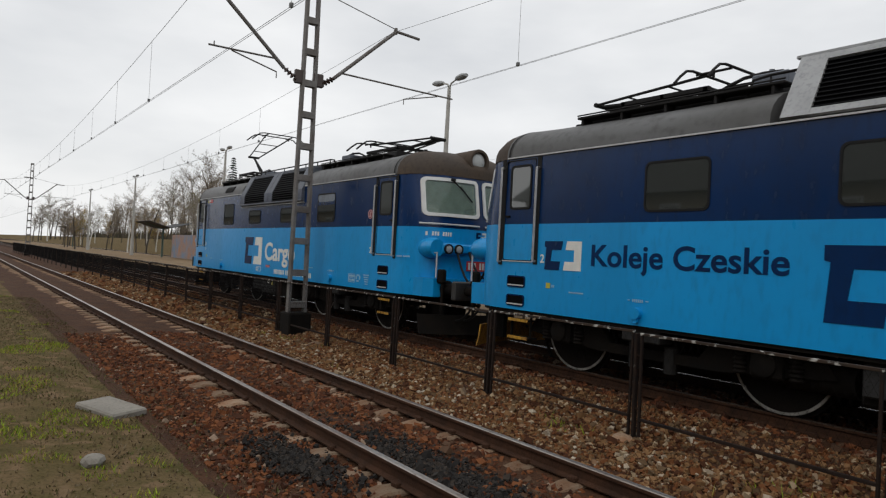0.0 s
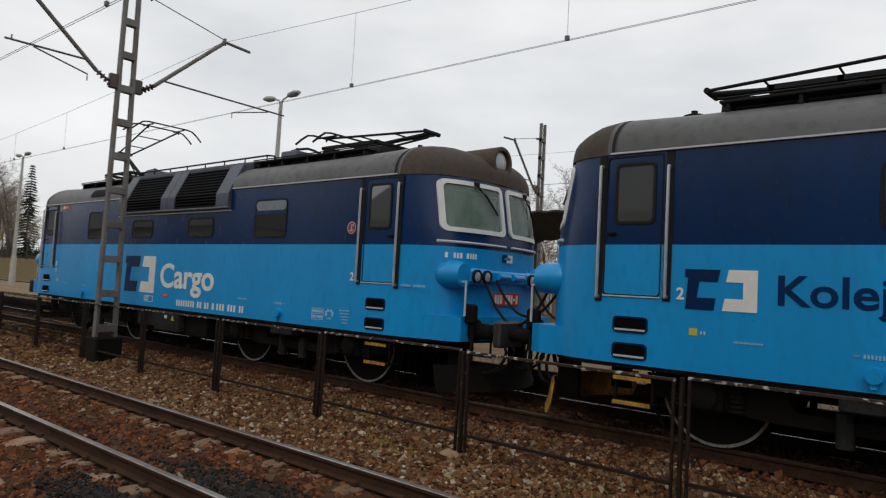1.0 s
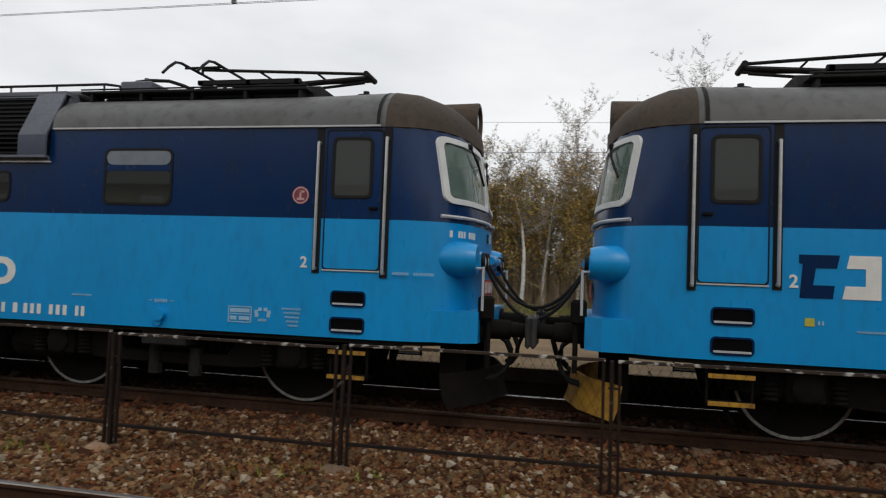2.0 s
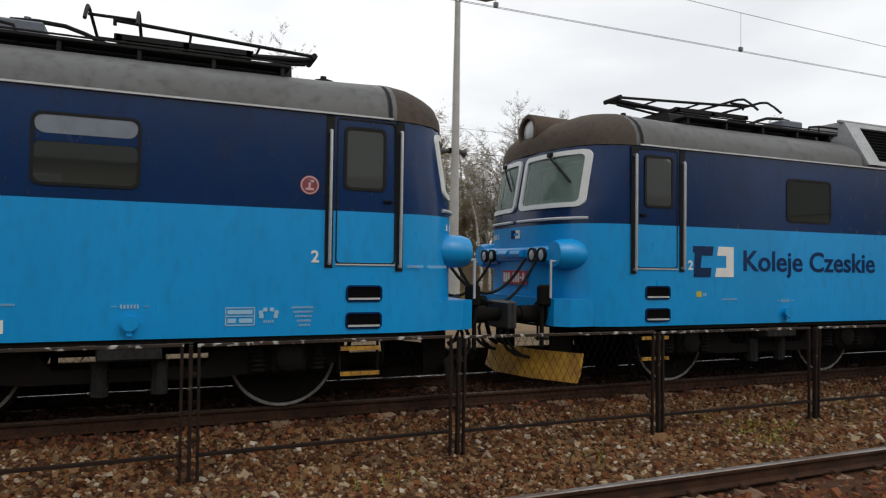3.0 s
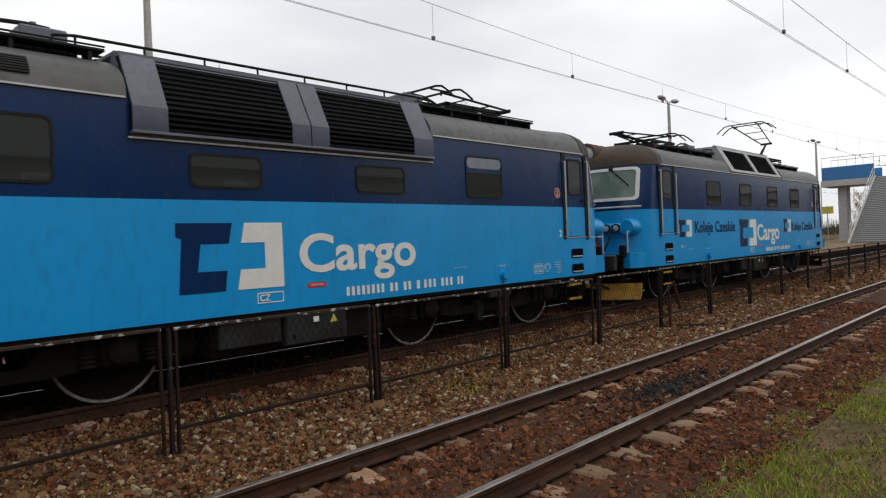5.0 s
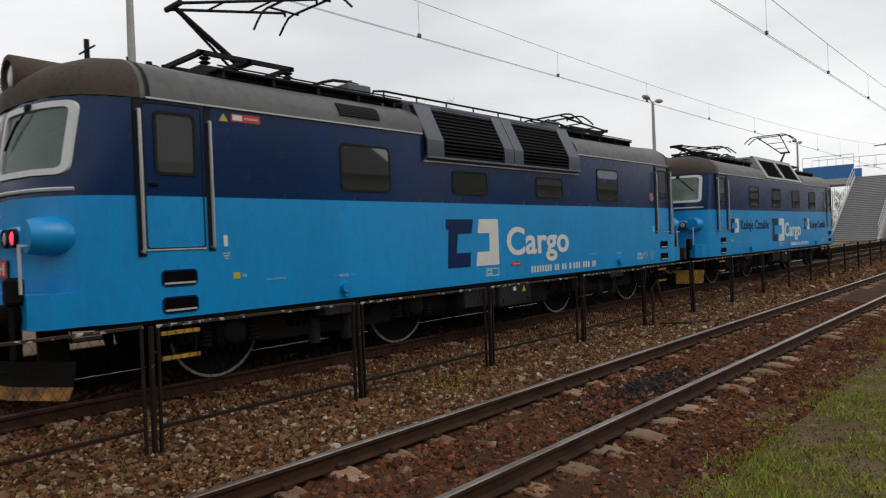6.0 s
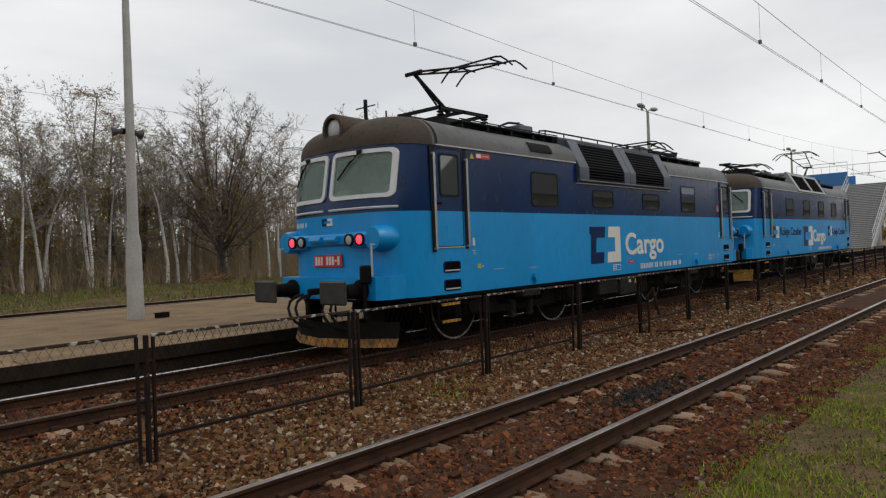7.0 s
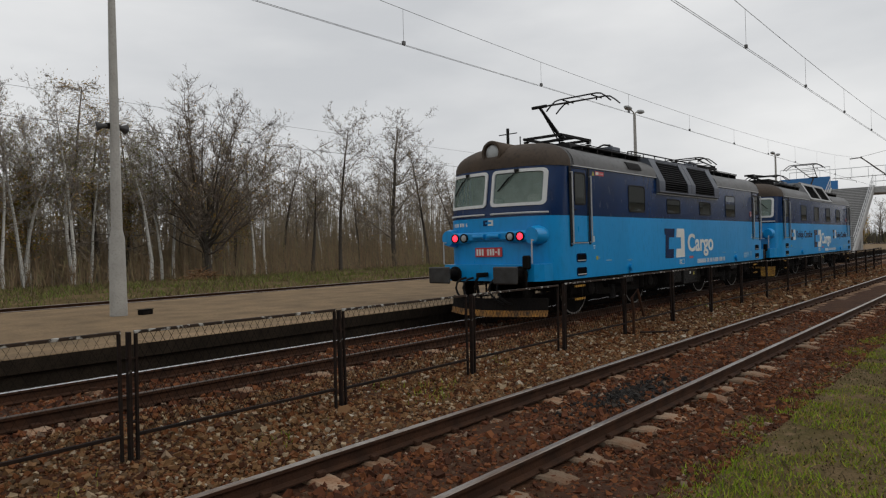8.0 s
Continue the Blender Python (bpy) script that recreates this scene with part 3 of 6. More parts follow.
def roof_hood(root, sg):
    """A raised hood with two leaning louvred openings, standing on the roof's edge above the gutter."""
    y0, z0, y1, z1 = 1.475, 3.34, 1.05, 4.10
    prof = [(y0, z0), (y1, z1), (y1 - 0.06, z1 + 0.035), (0.3, z1 + 0.05), (0.3, z0), (1.3, z0)]
    part("hood_casing", Shape().loft([[(x, sg * a, b) for a, b in prof] for x in (-2.17, 2.17)], caps=True), VENT_PALE, root, "pale grey louvred roof hood")
    lean = lambda q, out: (y0 + (y1 - y0) * q + out * 0.87, z0 + (z1 - z0) * q + out * 0.49)
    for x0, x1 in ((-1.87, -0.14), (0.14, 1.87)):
        # black sheet on the closed hood, painted as the shade within
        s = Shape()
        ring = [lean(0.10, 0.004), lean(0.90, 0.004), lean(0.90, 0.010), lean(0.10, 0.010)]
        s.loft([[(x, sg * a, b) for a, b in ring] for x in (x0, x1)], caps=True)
        part("hood_opening", s, HOLE_SHADE, root, smooth=0)
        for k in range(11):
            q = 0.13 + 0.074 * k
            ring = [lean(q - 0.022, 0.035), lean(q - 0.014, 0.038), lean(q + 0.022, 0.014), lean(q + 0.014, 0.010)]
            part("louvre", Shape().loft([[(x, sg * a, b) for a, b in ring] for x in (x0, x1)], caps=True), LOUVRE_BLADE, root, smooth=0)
    for x0, x1 in ((-2.18, -1.87), (-0.14, 0.14), (1.87, 2.18)):
        ring = [lean(0.0, 0.002), lean(0.0, 0.04), lean(1.0, 0.04), lean(1.0, 0.002)]
        part("hood_frame", Shape().loft([[(x, sg * a, b) for a, b in ring] for x in (x0, x1)], caps=True), VENT_PALE, root)
    for qa, qb in ((0.0, 0.10), (0.90, 1.0)):
        ring = [lean(qa, 0.002), lean(qa, 0.037), lean(qb, 0.037), lean(qb, 0.002)]
        part("hood_frame", Shape().loft([[(x, sg * a, b) for a, b in ring] for x in (-2.17, 2.17)], caps=True), VENT_PALE, root)
    part("hood_edge", Shape().box(-2.25, 2.22, sg * (y1 - 0.02) - 0.03, sg * (y1 - 0.02) + 0.03, z1 + 0.02, z1 + 0.06, 0.008), VENT_PALE, root)


def flank(root, sg):
    """What one side carries: louvres, windows, doors, handrails, steps."""
    Y = sg * SIDE
    wall = lambda u, v, out: (u, Y + sg * out, v)
    hood = (sg < 0) == root.name.endswith("001")
    if hood:
        roof_hood(root, sg)
        windows = [(x, x + 0.89, 2.40, 3.0, False) for x in (-3.92, -1.52, 0.87, 3.18)]
    else:
        wall_intake(root, sg)
        windows = [(-3.94, -3.05, 2.40, 3.01, False), (-1.61, -0.73, 2.41, 2.75, False), (0.80, 1.68, 2.41, 2.75, False), (3.11, 4.00, 2.39, 3.03, True)]
    for x0, x1 in ((-6.65, 6.65),) if hood else ((-6.65, -2.32), (2.32, 6.65)):
        part("rain_gutter", Shape().box(x0, x1, Y + sg * 0.015 - 0.016, Y + sg * 0.015 + 0.016, Z_GUTTER - 0.012, Z_GUTTER + 0.008), TRIM, root)
    # engine-room windows
    for x0, x1, z0, z1, split in windows:
        outer, inner = rounded(x0 - 0.03, x1 + 0.03, z0 - 0.03, z1 + 0.03, 0.09), rounded(x0, x1, z0, z1, 0.07)
        win = part("window", ring_on(Shape(), outer, inner, wall, 0.012), RUBBER, root)
        if split:
            top, low = rounded(x0, x1, z1 - 0.175, z1 + 0.022, 0.09), rounded(x0, x1, z0, z1 - 0.25, 0.06)
            part("hopper_pane", Shape().loft([[wall(u, v, d) for u, v in top] for d in (0.002, 0.008)], caps=True), PANE_PALE, win, "pale frosted hopper pane")
            part("pane", Shape().loft([[wall(u, v, d) for u, v in low] for d in (0.002, 0.006)], caps=True), PANE_DARK, win)
            part("window_bar", Shape().box(x0, x1, Y - 0.010, Y + 0.010, z1 - 0.252, z1 - 0.178), NAVY, win)
        else:
            part("pane", Shape().loft([[wall(u, v, d) for u, v in inner] for d in (0.002, 0.004)], caps=True), PANE_DARK, win)
    # cab doors, handrails and step recesses
    for end in (-1, 1):
        d = sorted((end * 6.005, end * 6.695))
        slot = ring_on(Shape(), rounded(d[0], d[1], 1.655, 3.27, 0.04), rounded(d[0] + 0.014, d[1] - 0.014, 1.669, 3.256, 0.04), wall, 0.006)
        door = part("cab_door", slot, RUBBER, root)
        w = sorted((end * 6.085, end * 6.575))
        outer, inner = rounded(w[0], w[1], 2.475, 3.185, 0.07), rounded(w[0] + 0.035, w[1] - 0.035, 2.51, 3.15, 0.05)
        part("window_frame", ring_on(Shape(), outer, inner, wall, 0.012), RUBBER, door)
        part("pane", Shape().loft([[wall(u, v, q) for u, v in inner] for q in (0.002, 0.005)], caps=True), PANE_DOOR, door)
        part("door_handle", Shape().box(end * 6.60 - 0.05, end * 6.60 + 0.05, Y + sg * 0.02 - 0.015, Y + sg * 0.02 + 0.015, 2.35, 2.38, 0.004), DARK, door)
        part("door_sill", Shape().box(d[0], d[1], Y + sg * 0.006 - 0.008, Y + sg * 0.006 + 0.008, 1.64, 1.655), TRIM, door)
        for x, z0, z1 in ((5.93, 1.66, 3.11), (6.745, 1.63, 3.16)):
            s = Shape()
            s.rod((end * x, Y + sg * 0.06, z0), (end * x, Y + sg * 0.06, z1), 0.0185, n=8)
            for z in (z0, z1):
                s.rod((end * x, Y, z), (end * x, Y + sg * 0.062, z), 0.02, n=6)
            rail = part("handrail", s, CHROME, root, "worn steel handrail")
            part("rail_backing", Shape().box(end * x - 0.045, end * x + 0.045, Y - 0.008, Y + sg * 0.006 + 0.004, z0 - 0.05, 3.29), RUBBER, rail)
        for z0, z1 in ((1.255, 1.40), (0.955, 1.10)):
            e = sorted((end * 6.15, end * 6.53))
            outer, inner = rounded(e[0] - 0.02, e[1] + 0.02, z0 - 0.02, z1 + 0.02, 0.05), rounded(e[0], e[1], z0, z1, 0.035)
            s = Shape()
            # flat black sheet in place of the shaded hollow of the step
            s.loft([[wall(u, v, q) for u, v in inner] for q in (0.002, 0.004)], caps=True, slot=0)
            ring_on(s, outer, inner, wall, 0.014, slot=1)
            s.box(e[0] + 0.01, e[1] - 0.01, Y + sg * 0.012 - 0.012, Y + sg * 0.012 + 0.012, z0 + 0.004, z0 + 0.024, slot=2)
            part("step_recess", s, [HOLE_SHADE, NAVY, TRIM], root)
        s = Shape()
        s.rod((end * 3.97, Y - sg * 0.02, 1.04), (end * 3.97, Y + sg * 0.07, 1.04), 0.075, n=12)
        s.box(end * 3.97 - 0.03, end * 3.97 + 0.03, Y - 0.03, Y + sg * 0.05, 0.92, 1.0, 0.01)
        part("filler_cap", s, SKY_BLUE, root)


def cab_front(root, end, lit):
    """One end: windscreens, lamps, buffer beam, buffers, hoses, plough."""
    X = lambda y, z, out=0.0: end * (nose_x(y, z) + out)
    place = lambda u, v, out: (X(u, v, out), u, v)
    for sg in (-1, 1):
        y0, y1 = sorted((sg * 0.06, sg * 1.26))
        outer = rounded(y0, y1, 2.465, 3.25, 0.10, 6)
        inner = rounded(y0 + 0.066, y1 - 0.066, 2.531, 3.184, 0.06, 6)
        scr = part("windscreen", ring_on(Shape(), outer, inner, place, 0.03), WINDSCREEN, root, "windscreen in a thick white frame")
        s = Shape()
        n = 9
        for k in range(n):
            u = y0 + 0.06 + (y1 - y0 - 0.12) * k / (n - 1)
            s.v += [place(u, 2.52, 0.004), place(u, 3.19, 0.004)]
        s.f = [(2 * k, 2 * k + 2, 2 * k + 3, 2 * k + 1) for k in range(n - 1)]
        s.m = [0] * len(s.f)
        part("pane", s, PANE, scr).visible_shadow = False
        s = Shape()
        c = sg * 0.66
        way = 1 if lit else end
        s.rod(place(c, 3.2, 0.05), place(c + 0.26 * way, 2.96, 0.05), 0.012, n=6)
        s.rod(place(c + 0.14 * way, 3.09, 0.055), place(c + 0.42 * way, 2.80, 0.04), 0.016, n=6)
        s.box(*sorted((X(c, 3.22, -0.02), X(c, 3.22, 0.07))), c - 0.05, c + 0.05, 3.19, 3.25, 0.01)
        part("wiper", s, RUBBER, scr)
        # lamp pod at the corner
        s = Shape()
        s.turned((end * (HALF - 0.62), sg * 1.12, 1.83), (end, 0, 0), [(0.14, 0.02), (0.18, 0.13), (0.27, 0.19), (0.40, 0.205), (0.55, 0.20), (0.66, 0.17)], 18)
        pod = part("lamp_pod", s, SKY_BLUE, root, "bulging light blue lamp pod")
        s = Shape()
        s.box(*sorted((end * (HALF - 0.12), end * (HALF + 0.055))), *sorted((sg * 0.50, sg * 1.04)), 1.70, 1.94, 0.05)
        part("lamp_case", s, SKY_BLUE, pod)
        for y, mat in ((0.62, LENS), (0.87, RED_LIGHT if end < 0 and lit else LENS)):
            s = Shape()
            s.turned((end * (HALF + 0.05), sg * y, 1.82), (end, 0, 0), [(0, 0.10), (0.05, 0.10), (0.052, 0.085), (0.035, 0.08)], 16)
            part("lamp", s, RUBBER, pod)
            part(
                "lens", Shape().turned((end * (HALF + 0.06), sg * y, 1.82), (end, 0, 0), [(0, 0.082), (0.03, 0.07), (0.045, 0.03)], 16), mat, pod)
        # buffer
        s = Shape()
        s.turned((end * 7.78, sg * 0.875, 1.03), (end, 0, 0), [(0, 0.17), (0.06, 0.17), (0.07, 0.12), (0.36, 0.11), (0.37, 0.085), (0.55, 0.085)], 16)
        buf = part("buffer", s, DARK, root)
        s = Shape()
        s.box(*sorted((end * 8.33, end * 8.39)), sg * 0.875 - 0.30, sg * 0.875 + 0.30, 0.85, 1.21, 0.025)
        part("buffer_plate", s, BUFFER_GREY, buf)
        # corner handrail
        s = Shape()
        s.pipe([(end * 7.84, sg * 1.18, 1.25), (end * 7.84, sg * 1.18, 1.75)], 0.016)
        s.rod((end * 7.70, sg * 1.18, 1.73), (end * 7.85, sg * 1.18, 1.73), 0.014)
        part("corner_rail", s, TRIM, root)
    # trim strip, beam, lamp bar, plate
    for sg in (-1, 1):
        ys = np.linspace(sg * 0.08, sg * 1.30, 10)
        part("nose_strip", Shape().pipe([place(float(y), 2.31, 0.025) for y in ys], 0.022), TRIM, root)
    s = Shape()
    beam = [(y, x) for y, x in ((-1.33, 7.2), (-1.33, 7.62), (-1.2, 7.80), (1.2, 7.80), (1.33, 7.62), (1.33, 7.2))]
    s.loft([[(end * x, y, z) for y, x in beam] for z in (0.88, 1.21, 1.235)], caps=True)
    part("buffer_beam", s, SKY_BLUE, root)
    s = Shape()
    s.box(*sorted((end * (HALF - 0.05), end * (HALF + 0.05))), -0.56, 0.56, 1.74, 1.93, 0.03)
    part("lamp_bar", s, SKY_BLUE, root)
    s = Shape()
    for y in (-0.2, 0.2):
        s.rod((end * (HALF + 0.09), y - 0.15, 1.84), (end * (HALF + 0.09), y + 0.15, 1.84), 0.05, n=10)
    part("cable_socket", s, SKY_BLUE, root)
    s = Shape()
    s.box(*sorted((end * (HALF + 0.005), end * (HALF + 0.02))), -0.36, 0.36, 1.40, 1.60, 0.004)
    plate = part("number_plate", s, RED_PLATE, root, "red number plate with pale bars")
    for k in (0, 1, 2, 4, 5, 6, 7, 8):
        z0, z1 = (1.485, 1.515) if k == 7 else (1.43, 1.57)
        a = end * (-0.32 + 0.072 * k)
        part("plate_bar", Shape().box(*sorted((end * (HALF + 0.02), end * (HALF + 0.026))), *sorted((a, a + end * 0.046)), z0, z1), WHITE, plate, smooth=0)
    for pts, mat in (([(0.13, 2.19), (0.02, 2.19), (0.03, 2.15), (0.09, 2.15), (0.09, 2.11), (0.03, 2.11), (0.04, 2.07), (0.13, 2.07)], NAVY),
                     ([(-0.01, 2.19), (-0.13, 2.19), (-0.13, 2.07), (0.01, 2.07), (0.0, 2.11), (-0.09, 2.11), (-0.09, 2.15), (-0.02, 2.15)], WHITE)):
        emb = Shape().loft([[(end * (HALF + d), -end * y, z) for y, z in pts] for d in (-0.01, 0.008)], caps=True)
        part("nose_emblem", emb, mat, root, smooth=0)
    at = -1.20 if end > 0 else 0.62
    for w in (0.05, 0.15, 0.21):
        n = round(w / 0.05)
        for k in range(n):
            a = at + 0.05 * k
            on = Shape()
            on_nose(on, [(a, 2.075), (a + 0.032, 2.075), (a + 0.032, 2.155), (a, 2.155)], end, 0.004)
            part("nose_number_bar", on, WHITE, root, smooth=0)
        at += w + 0.05
    # headlamp with its fairing
    s = Shape()
    s.turned((end * 6.1, 0, 3.67), (end, 0, 0), [(0, 0.22), (0.5, 0.245), (1.1, 0.255), (1.43, 0.262), (1.45, 0.25), (1.45, 0.20), (1.39, 0.195)], 22)
    head = part("headlamp", s, ROOF_BROWN, root, "large round headlamp in a roof fairing")
    part("lens", Shape().turned((end * 7.47, 0, 3.67), (end, 0, 0), [(0, 0.195), (0.04, 0.15), (0.06, 0.06)], 20), LENS, head)
    # coupling hook, screw and hoses
    s = Shape()
    s.box(*sorted((end * 7.8, end * 8.15)), -0.05, 0.05, 0.97, 1.07, 0.02)
    s.pipe([(end * 8.1, 0, 1.0), (end * 8.2, 0, 0.9), (end * 8.12, 0, 0.62), (end * 8.0, 0.02, 0.55)], 0.035)
    part("coupling", s, DARK, root)
    for y in (-0.55, -0.35, 0.35, 0.55):
        s = Shape()
        pts = [(end * (7.84 + 0.26 * math.sin(a)), y + 0.1 * math.sin(a * 1.5), 0.95 - 0.45 * (1 - math.cos(a)) / 2 * 1.2) for a in np.linspace(0, math.pi, 8)]
        s.pipe(pts, 0.025)
        part("air_hose", s, RUBBER, root)
    s = Shape()
    s.box(*sorted((end * 7.78, end * 7.96)), -1.13, -1.0, 1.14, 1.42, 0.03)
    s.rod((end * 7.9, -1.06, 0.6), (end * 7.9, -1.06, 1.2), 0.03)
    part("shunter_hold", s, DARK, root)
    # snow plough
    outl = [(-1.28, 7.45), (-0.7, 7.8), (0, 7.98), (0.7, 7.8), (1.28, 7.45)]
    s = Shape()
    rows = []
    for z, out in ((0.14, 0.06), (0.27, 0.01), (0.52, -0.03)):
        rows.append([(end * (x + out), y, z) for y, x in outl] + [(end * (x + out - 0.03), y, z) for y, x in outl[::-1]])
    s.loft(rows, caps=True)
    for k in range(len(s.f)):
        s.m[k] = 1 if end < 0 and not lit or lit and end < 0 and k < 10 else 0
    part("snow_plough", s, [DARK, ORANGE_WORN if lit else YELLOW], root, "chipped painted snow plough")
    for y in (-0.8, 0.8):
        part("plough_bracket", Shape().box(*sorted((end * 7.3, end * 7.6)), y - 0.04, y + 0.04, 0.3, 0.88), DARK, root)
    # steps under the cab door
    for sg in (-1, 1):
        for z in (0.42, 0.70):
            tread = part("foot_step", Shape().box(*sorted((end * 6.1, end * 6.55)), *sorted((sg * 1.18, sg * 1.40)), z, z + 0.02), DARK, root)
            part("step_edge", Shape().box(*sorted((end * 6.1, end * 6.55)), *sorted((sg * 1.40, sg * 1.415)), z - 0.01, z + 0.035), YELLOW, tread, "yellow step edge")
        for x in (6.1, 6.54):
            part("step_hanger", Shape().box(*sorted((end * x, end * (x + 0.02))), *sorted((sg * 1.3, sg * 1.34)), 0.4, 0.9), DARK, root)


def running_gear(root, end):
    """A bogie frame with springs, axle boxes and brake gear."""
    c = end * 3.97
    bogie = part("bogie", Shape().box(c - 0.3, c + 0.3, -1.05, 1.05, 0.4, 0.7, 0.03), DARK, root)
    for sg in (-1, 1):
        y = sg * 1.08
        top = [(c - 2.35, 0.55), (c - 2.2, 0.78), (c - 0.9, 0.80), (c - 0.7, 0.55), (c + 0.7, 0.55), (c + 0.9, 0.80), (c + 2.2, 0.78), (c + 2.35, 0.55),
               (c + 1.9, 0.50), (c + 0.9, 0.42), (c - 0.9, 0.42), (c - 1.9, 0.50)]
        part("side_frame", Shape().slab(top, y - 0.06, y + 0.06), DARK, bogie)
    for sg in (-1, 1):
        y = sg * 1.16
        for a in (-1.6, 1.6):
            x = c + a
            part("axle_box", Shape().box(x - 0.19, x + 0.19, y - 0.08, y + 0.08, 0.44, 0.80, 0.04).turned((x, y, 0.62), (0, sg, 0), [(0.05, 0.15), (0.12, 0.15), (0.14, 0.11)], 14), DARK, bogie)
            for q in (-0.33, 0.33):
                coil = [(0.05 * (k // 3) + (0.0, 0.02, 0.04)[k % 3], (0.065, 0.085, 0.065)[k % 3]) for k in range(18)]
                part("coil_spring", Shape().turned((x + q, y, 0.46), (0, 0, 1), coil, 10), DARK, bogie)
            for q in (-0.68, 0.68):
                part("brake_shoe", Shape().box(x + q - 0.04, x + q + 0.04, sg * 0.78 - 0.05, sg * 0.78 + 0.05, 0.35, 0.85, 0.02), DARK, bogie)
        s = Shape()
        s.box(c - 0.30, c + 0.30, *sorted((y - sg * 0.05, sg * 1.41)), 0.66, 0.87, 0.02)
        s.rod((c - 0.28, y + 0.05, 0.28), (c - 0.28, y + 0.05, 0.62), 0.085, n=10)
        s.rod((c + 0.28, y + 0.05, 0.28), (c + 0.28, y + 0.05, 0.62), 0.085, n=10)
        part("body_support", s, UNDER_GREY, bogie)
        s = Shape()
        s.pipe([(c + end * 2.4, sg * 0.8, 0.75), (c + end * 2.3, sg * 0.77, 0.3), (c + end * 2.2, sg * 0.76, 0.12)], 0.025)
        part("sand_pipe", s, DARK, bogie)
    for a in (-1.6, 1.6):
        ax = part("wheelset", Shape().rod((0, -1.0, 0), (0, 1.0, 0), 0.085, n=12), DARK, root, at=pose(c + a, 0, 0.625))
        for sg in (-1, 1):
            s = Shape()
            s.turned((0, sg * 0.685, 0), (0, sg, 0), [(0, 0.655), (0.03, 0.66), (0.035, 0.632), (0.13, 0.622)], 40)
            s.turned((0, sg * 0.70, 0), (0, sg, 0), [(0.0, 0.56), (0.10, 0.56), (0.105, 0.50), (0.06, 0.44), (0.06, 0.20), (0.14, 0.16), (0.16, 0.05)], 24)
            rim = lambda r, y: [(r * math.cos(2 * math.pi * i / 40), sg * y, r * math.sin(2 * math.pi * i / 40)) for i in range(40)]
            s.loft([rim(0.620, 0.816), rim(0.618, 0.819), rim(0.588, 0.819), rim(0.585, 0.816)], slot=1)
            part("wheel", s, [DARK, TYRE], ax, "dark steel wheel with a pale rim")


def pantograph(root, x, fwd, raised):
    """A single-arm pantograph; fwd is the way its knee points."""
    z = 4.04 if raised else 3.96
    s = Shape()
    for y in (-0.5, 0.5):
        s.box(x - 0.75, x + 0.75, y - 0.03, y + 0.03, z + 0.16, z + 0.22)
    for xx in (-0.7, 0, 0.7):
        s.box(x + xx - 0.03, x + xx + 0.03, -0.53, 0.53, z + 0.16, z + 0.22)
    for xx in (-0.65, 0.65):
        for y in (-0.5, 0.5):
            for k in range(3):
                s.turned((x + xx, y, z - 0.02 + 0.06 * k), (0, 0, 1), [(0, 0.05), (0.02, 0.08), (0.04, 0.05)], 10)
    pan = part("pantograph", s, ROOF_KIT, root, "raised single-arm pantograph" if raised else "folded single-arm pantograph")
    hinge = Vector((x - fwd * 0.2, 0, z + 0.24))
    knee = Vector((x + fwd * 0.80, 0, z + 0.90)) if raised else Vector((x + fwd * 1.55, 0, z + 0.36))
    head = Vector((x - fwd * 1.30, 0, 5.42)) if raised else Vector((x - fwd * 0.75, 0, z + 0.40))
    s = Shape()
    s.rod(hinge, knee, 0.046, 0.036, n=8)
    s.rod(hinge + Vector((fwd * 0.1, 0, -0.1)), knee + Vector((-fwd * 0.08, 0, -0.07)), 0.02, n=6)
    for y in (-0.28, 0.28):
        s.rod(hinge + Vector((0, y, 0)), hinge - Vector((0, 0, 0)), 0.03, n=6)
    part("lower_arm", s, ROOF_KIT, pan)
    s = Shape()
    for y in (-0.42, 0.42):
        s.rod(knee + Vector((0, y * 0.4, 0)), head + Vector((0, y, 0)), 0.022, n=6)
    for q in (0.3, 0.65):
        p = knee.lerp(head, q)
        s.rod(p + Vector((0, -0.42 * (0.4 + 0.6 * q), 0)), p + Vector((0, 0.42 * (0.4 + 0.6 * q), 0)), 0.015, n=6)
    s.rod(knee + Vector((0, -0.2, 0)), knee + Vector((0, 0.2, 0)), 0.04, n=8)
    part("upper_arm", s, ROOF_KIT, pan)
    s = Shape()
    for d in (-0.25, 0.25):
        y = np.linspace(-0.95, 0.95, 15)
        zz = [0.06 - 0.28 * max(0, abs(v) - 0.62) ** 1.3 / 0.33 ** 1.3 * 0.9 for v in y]
        s.pipe([(head.x + d, float(a), head.z + b) for a, b in zip(y, zz)], 0.02)
    for yy in (-0.42, 0.42):
        s.rod((head.x - 0.27, yy, head.z + 0.03), (head.x + 0.27, yy, head.z + 0.03), 0.018, n=6)
        s.rod((head.x, yy, head.z - 0.06), (head.x, yy, head.z + 0.03), 0.02, n=6)
    part("collector_head", s, ROOF_KIT, pan)


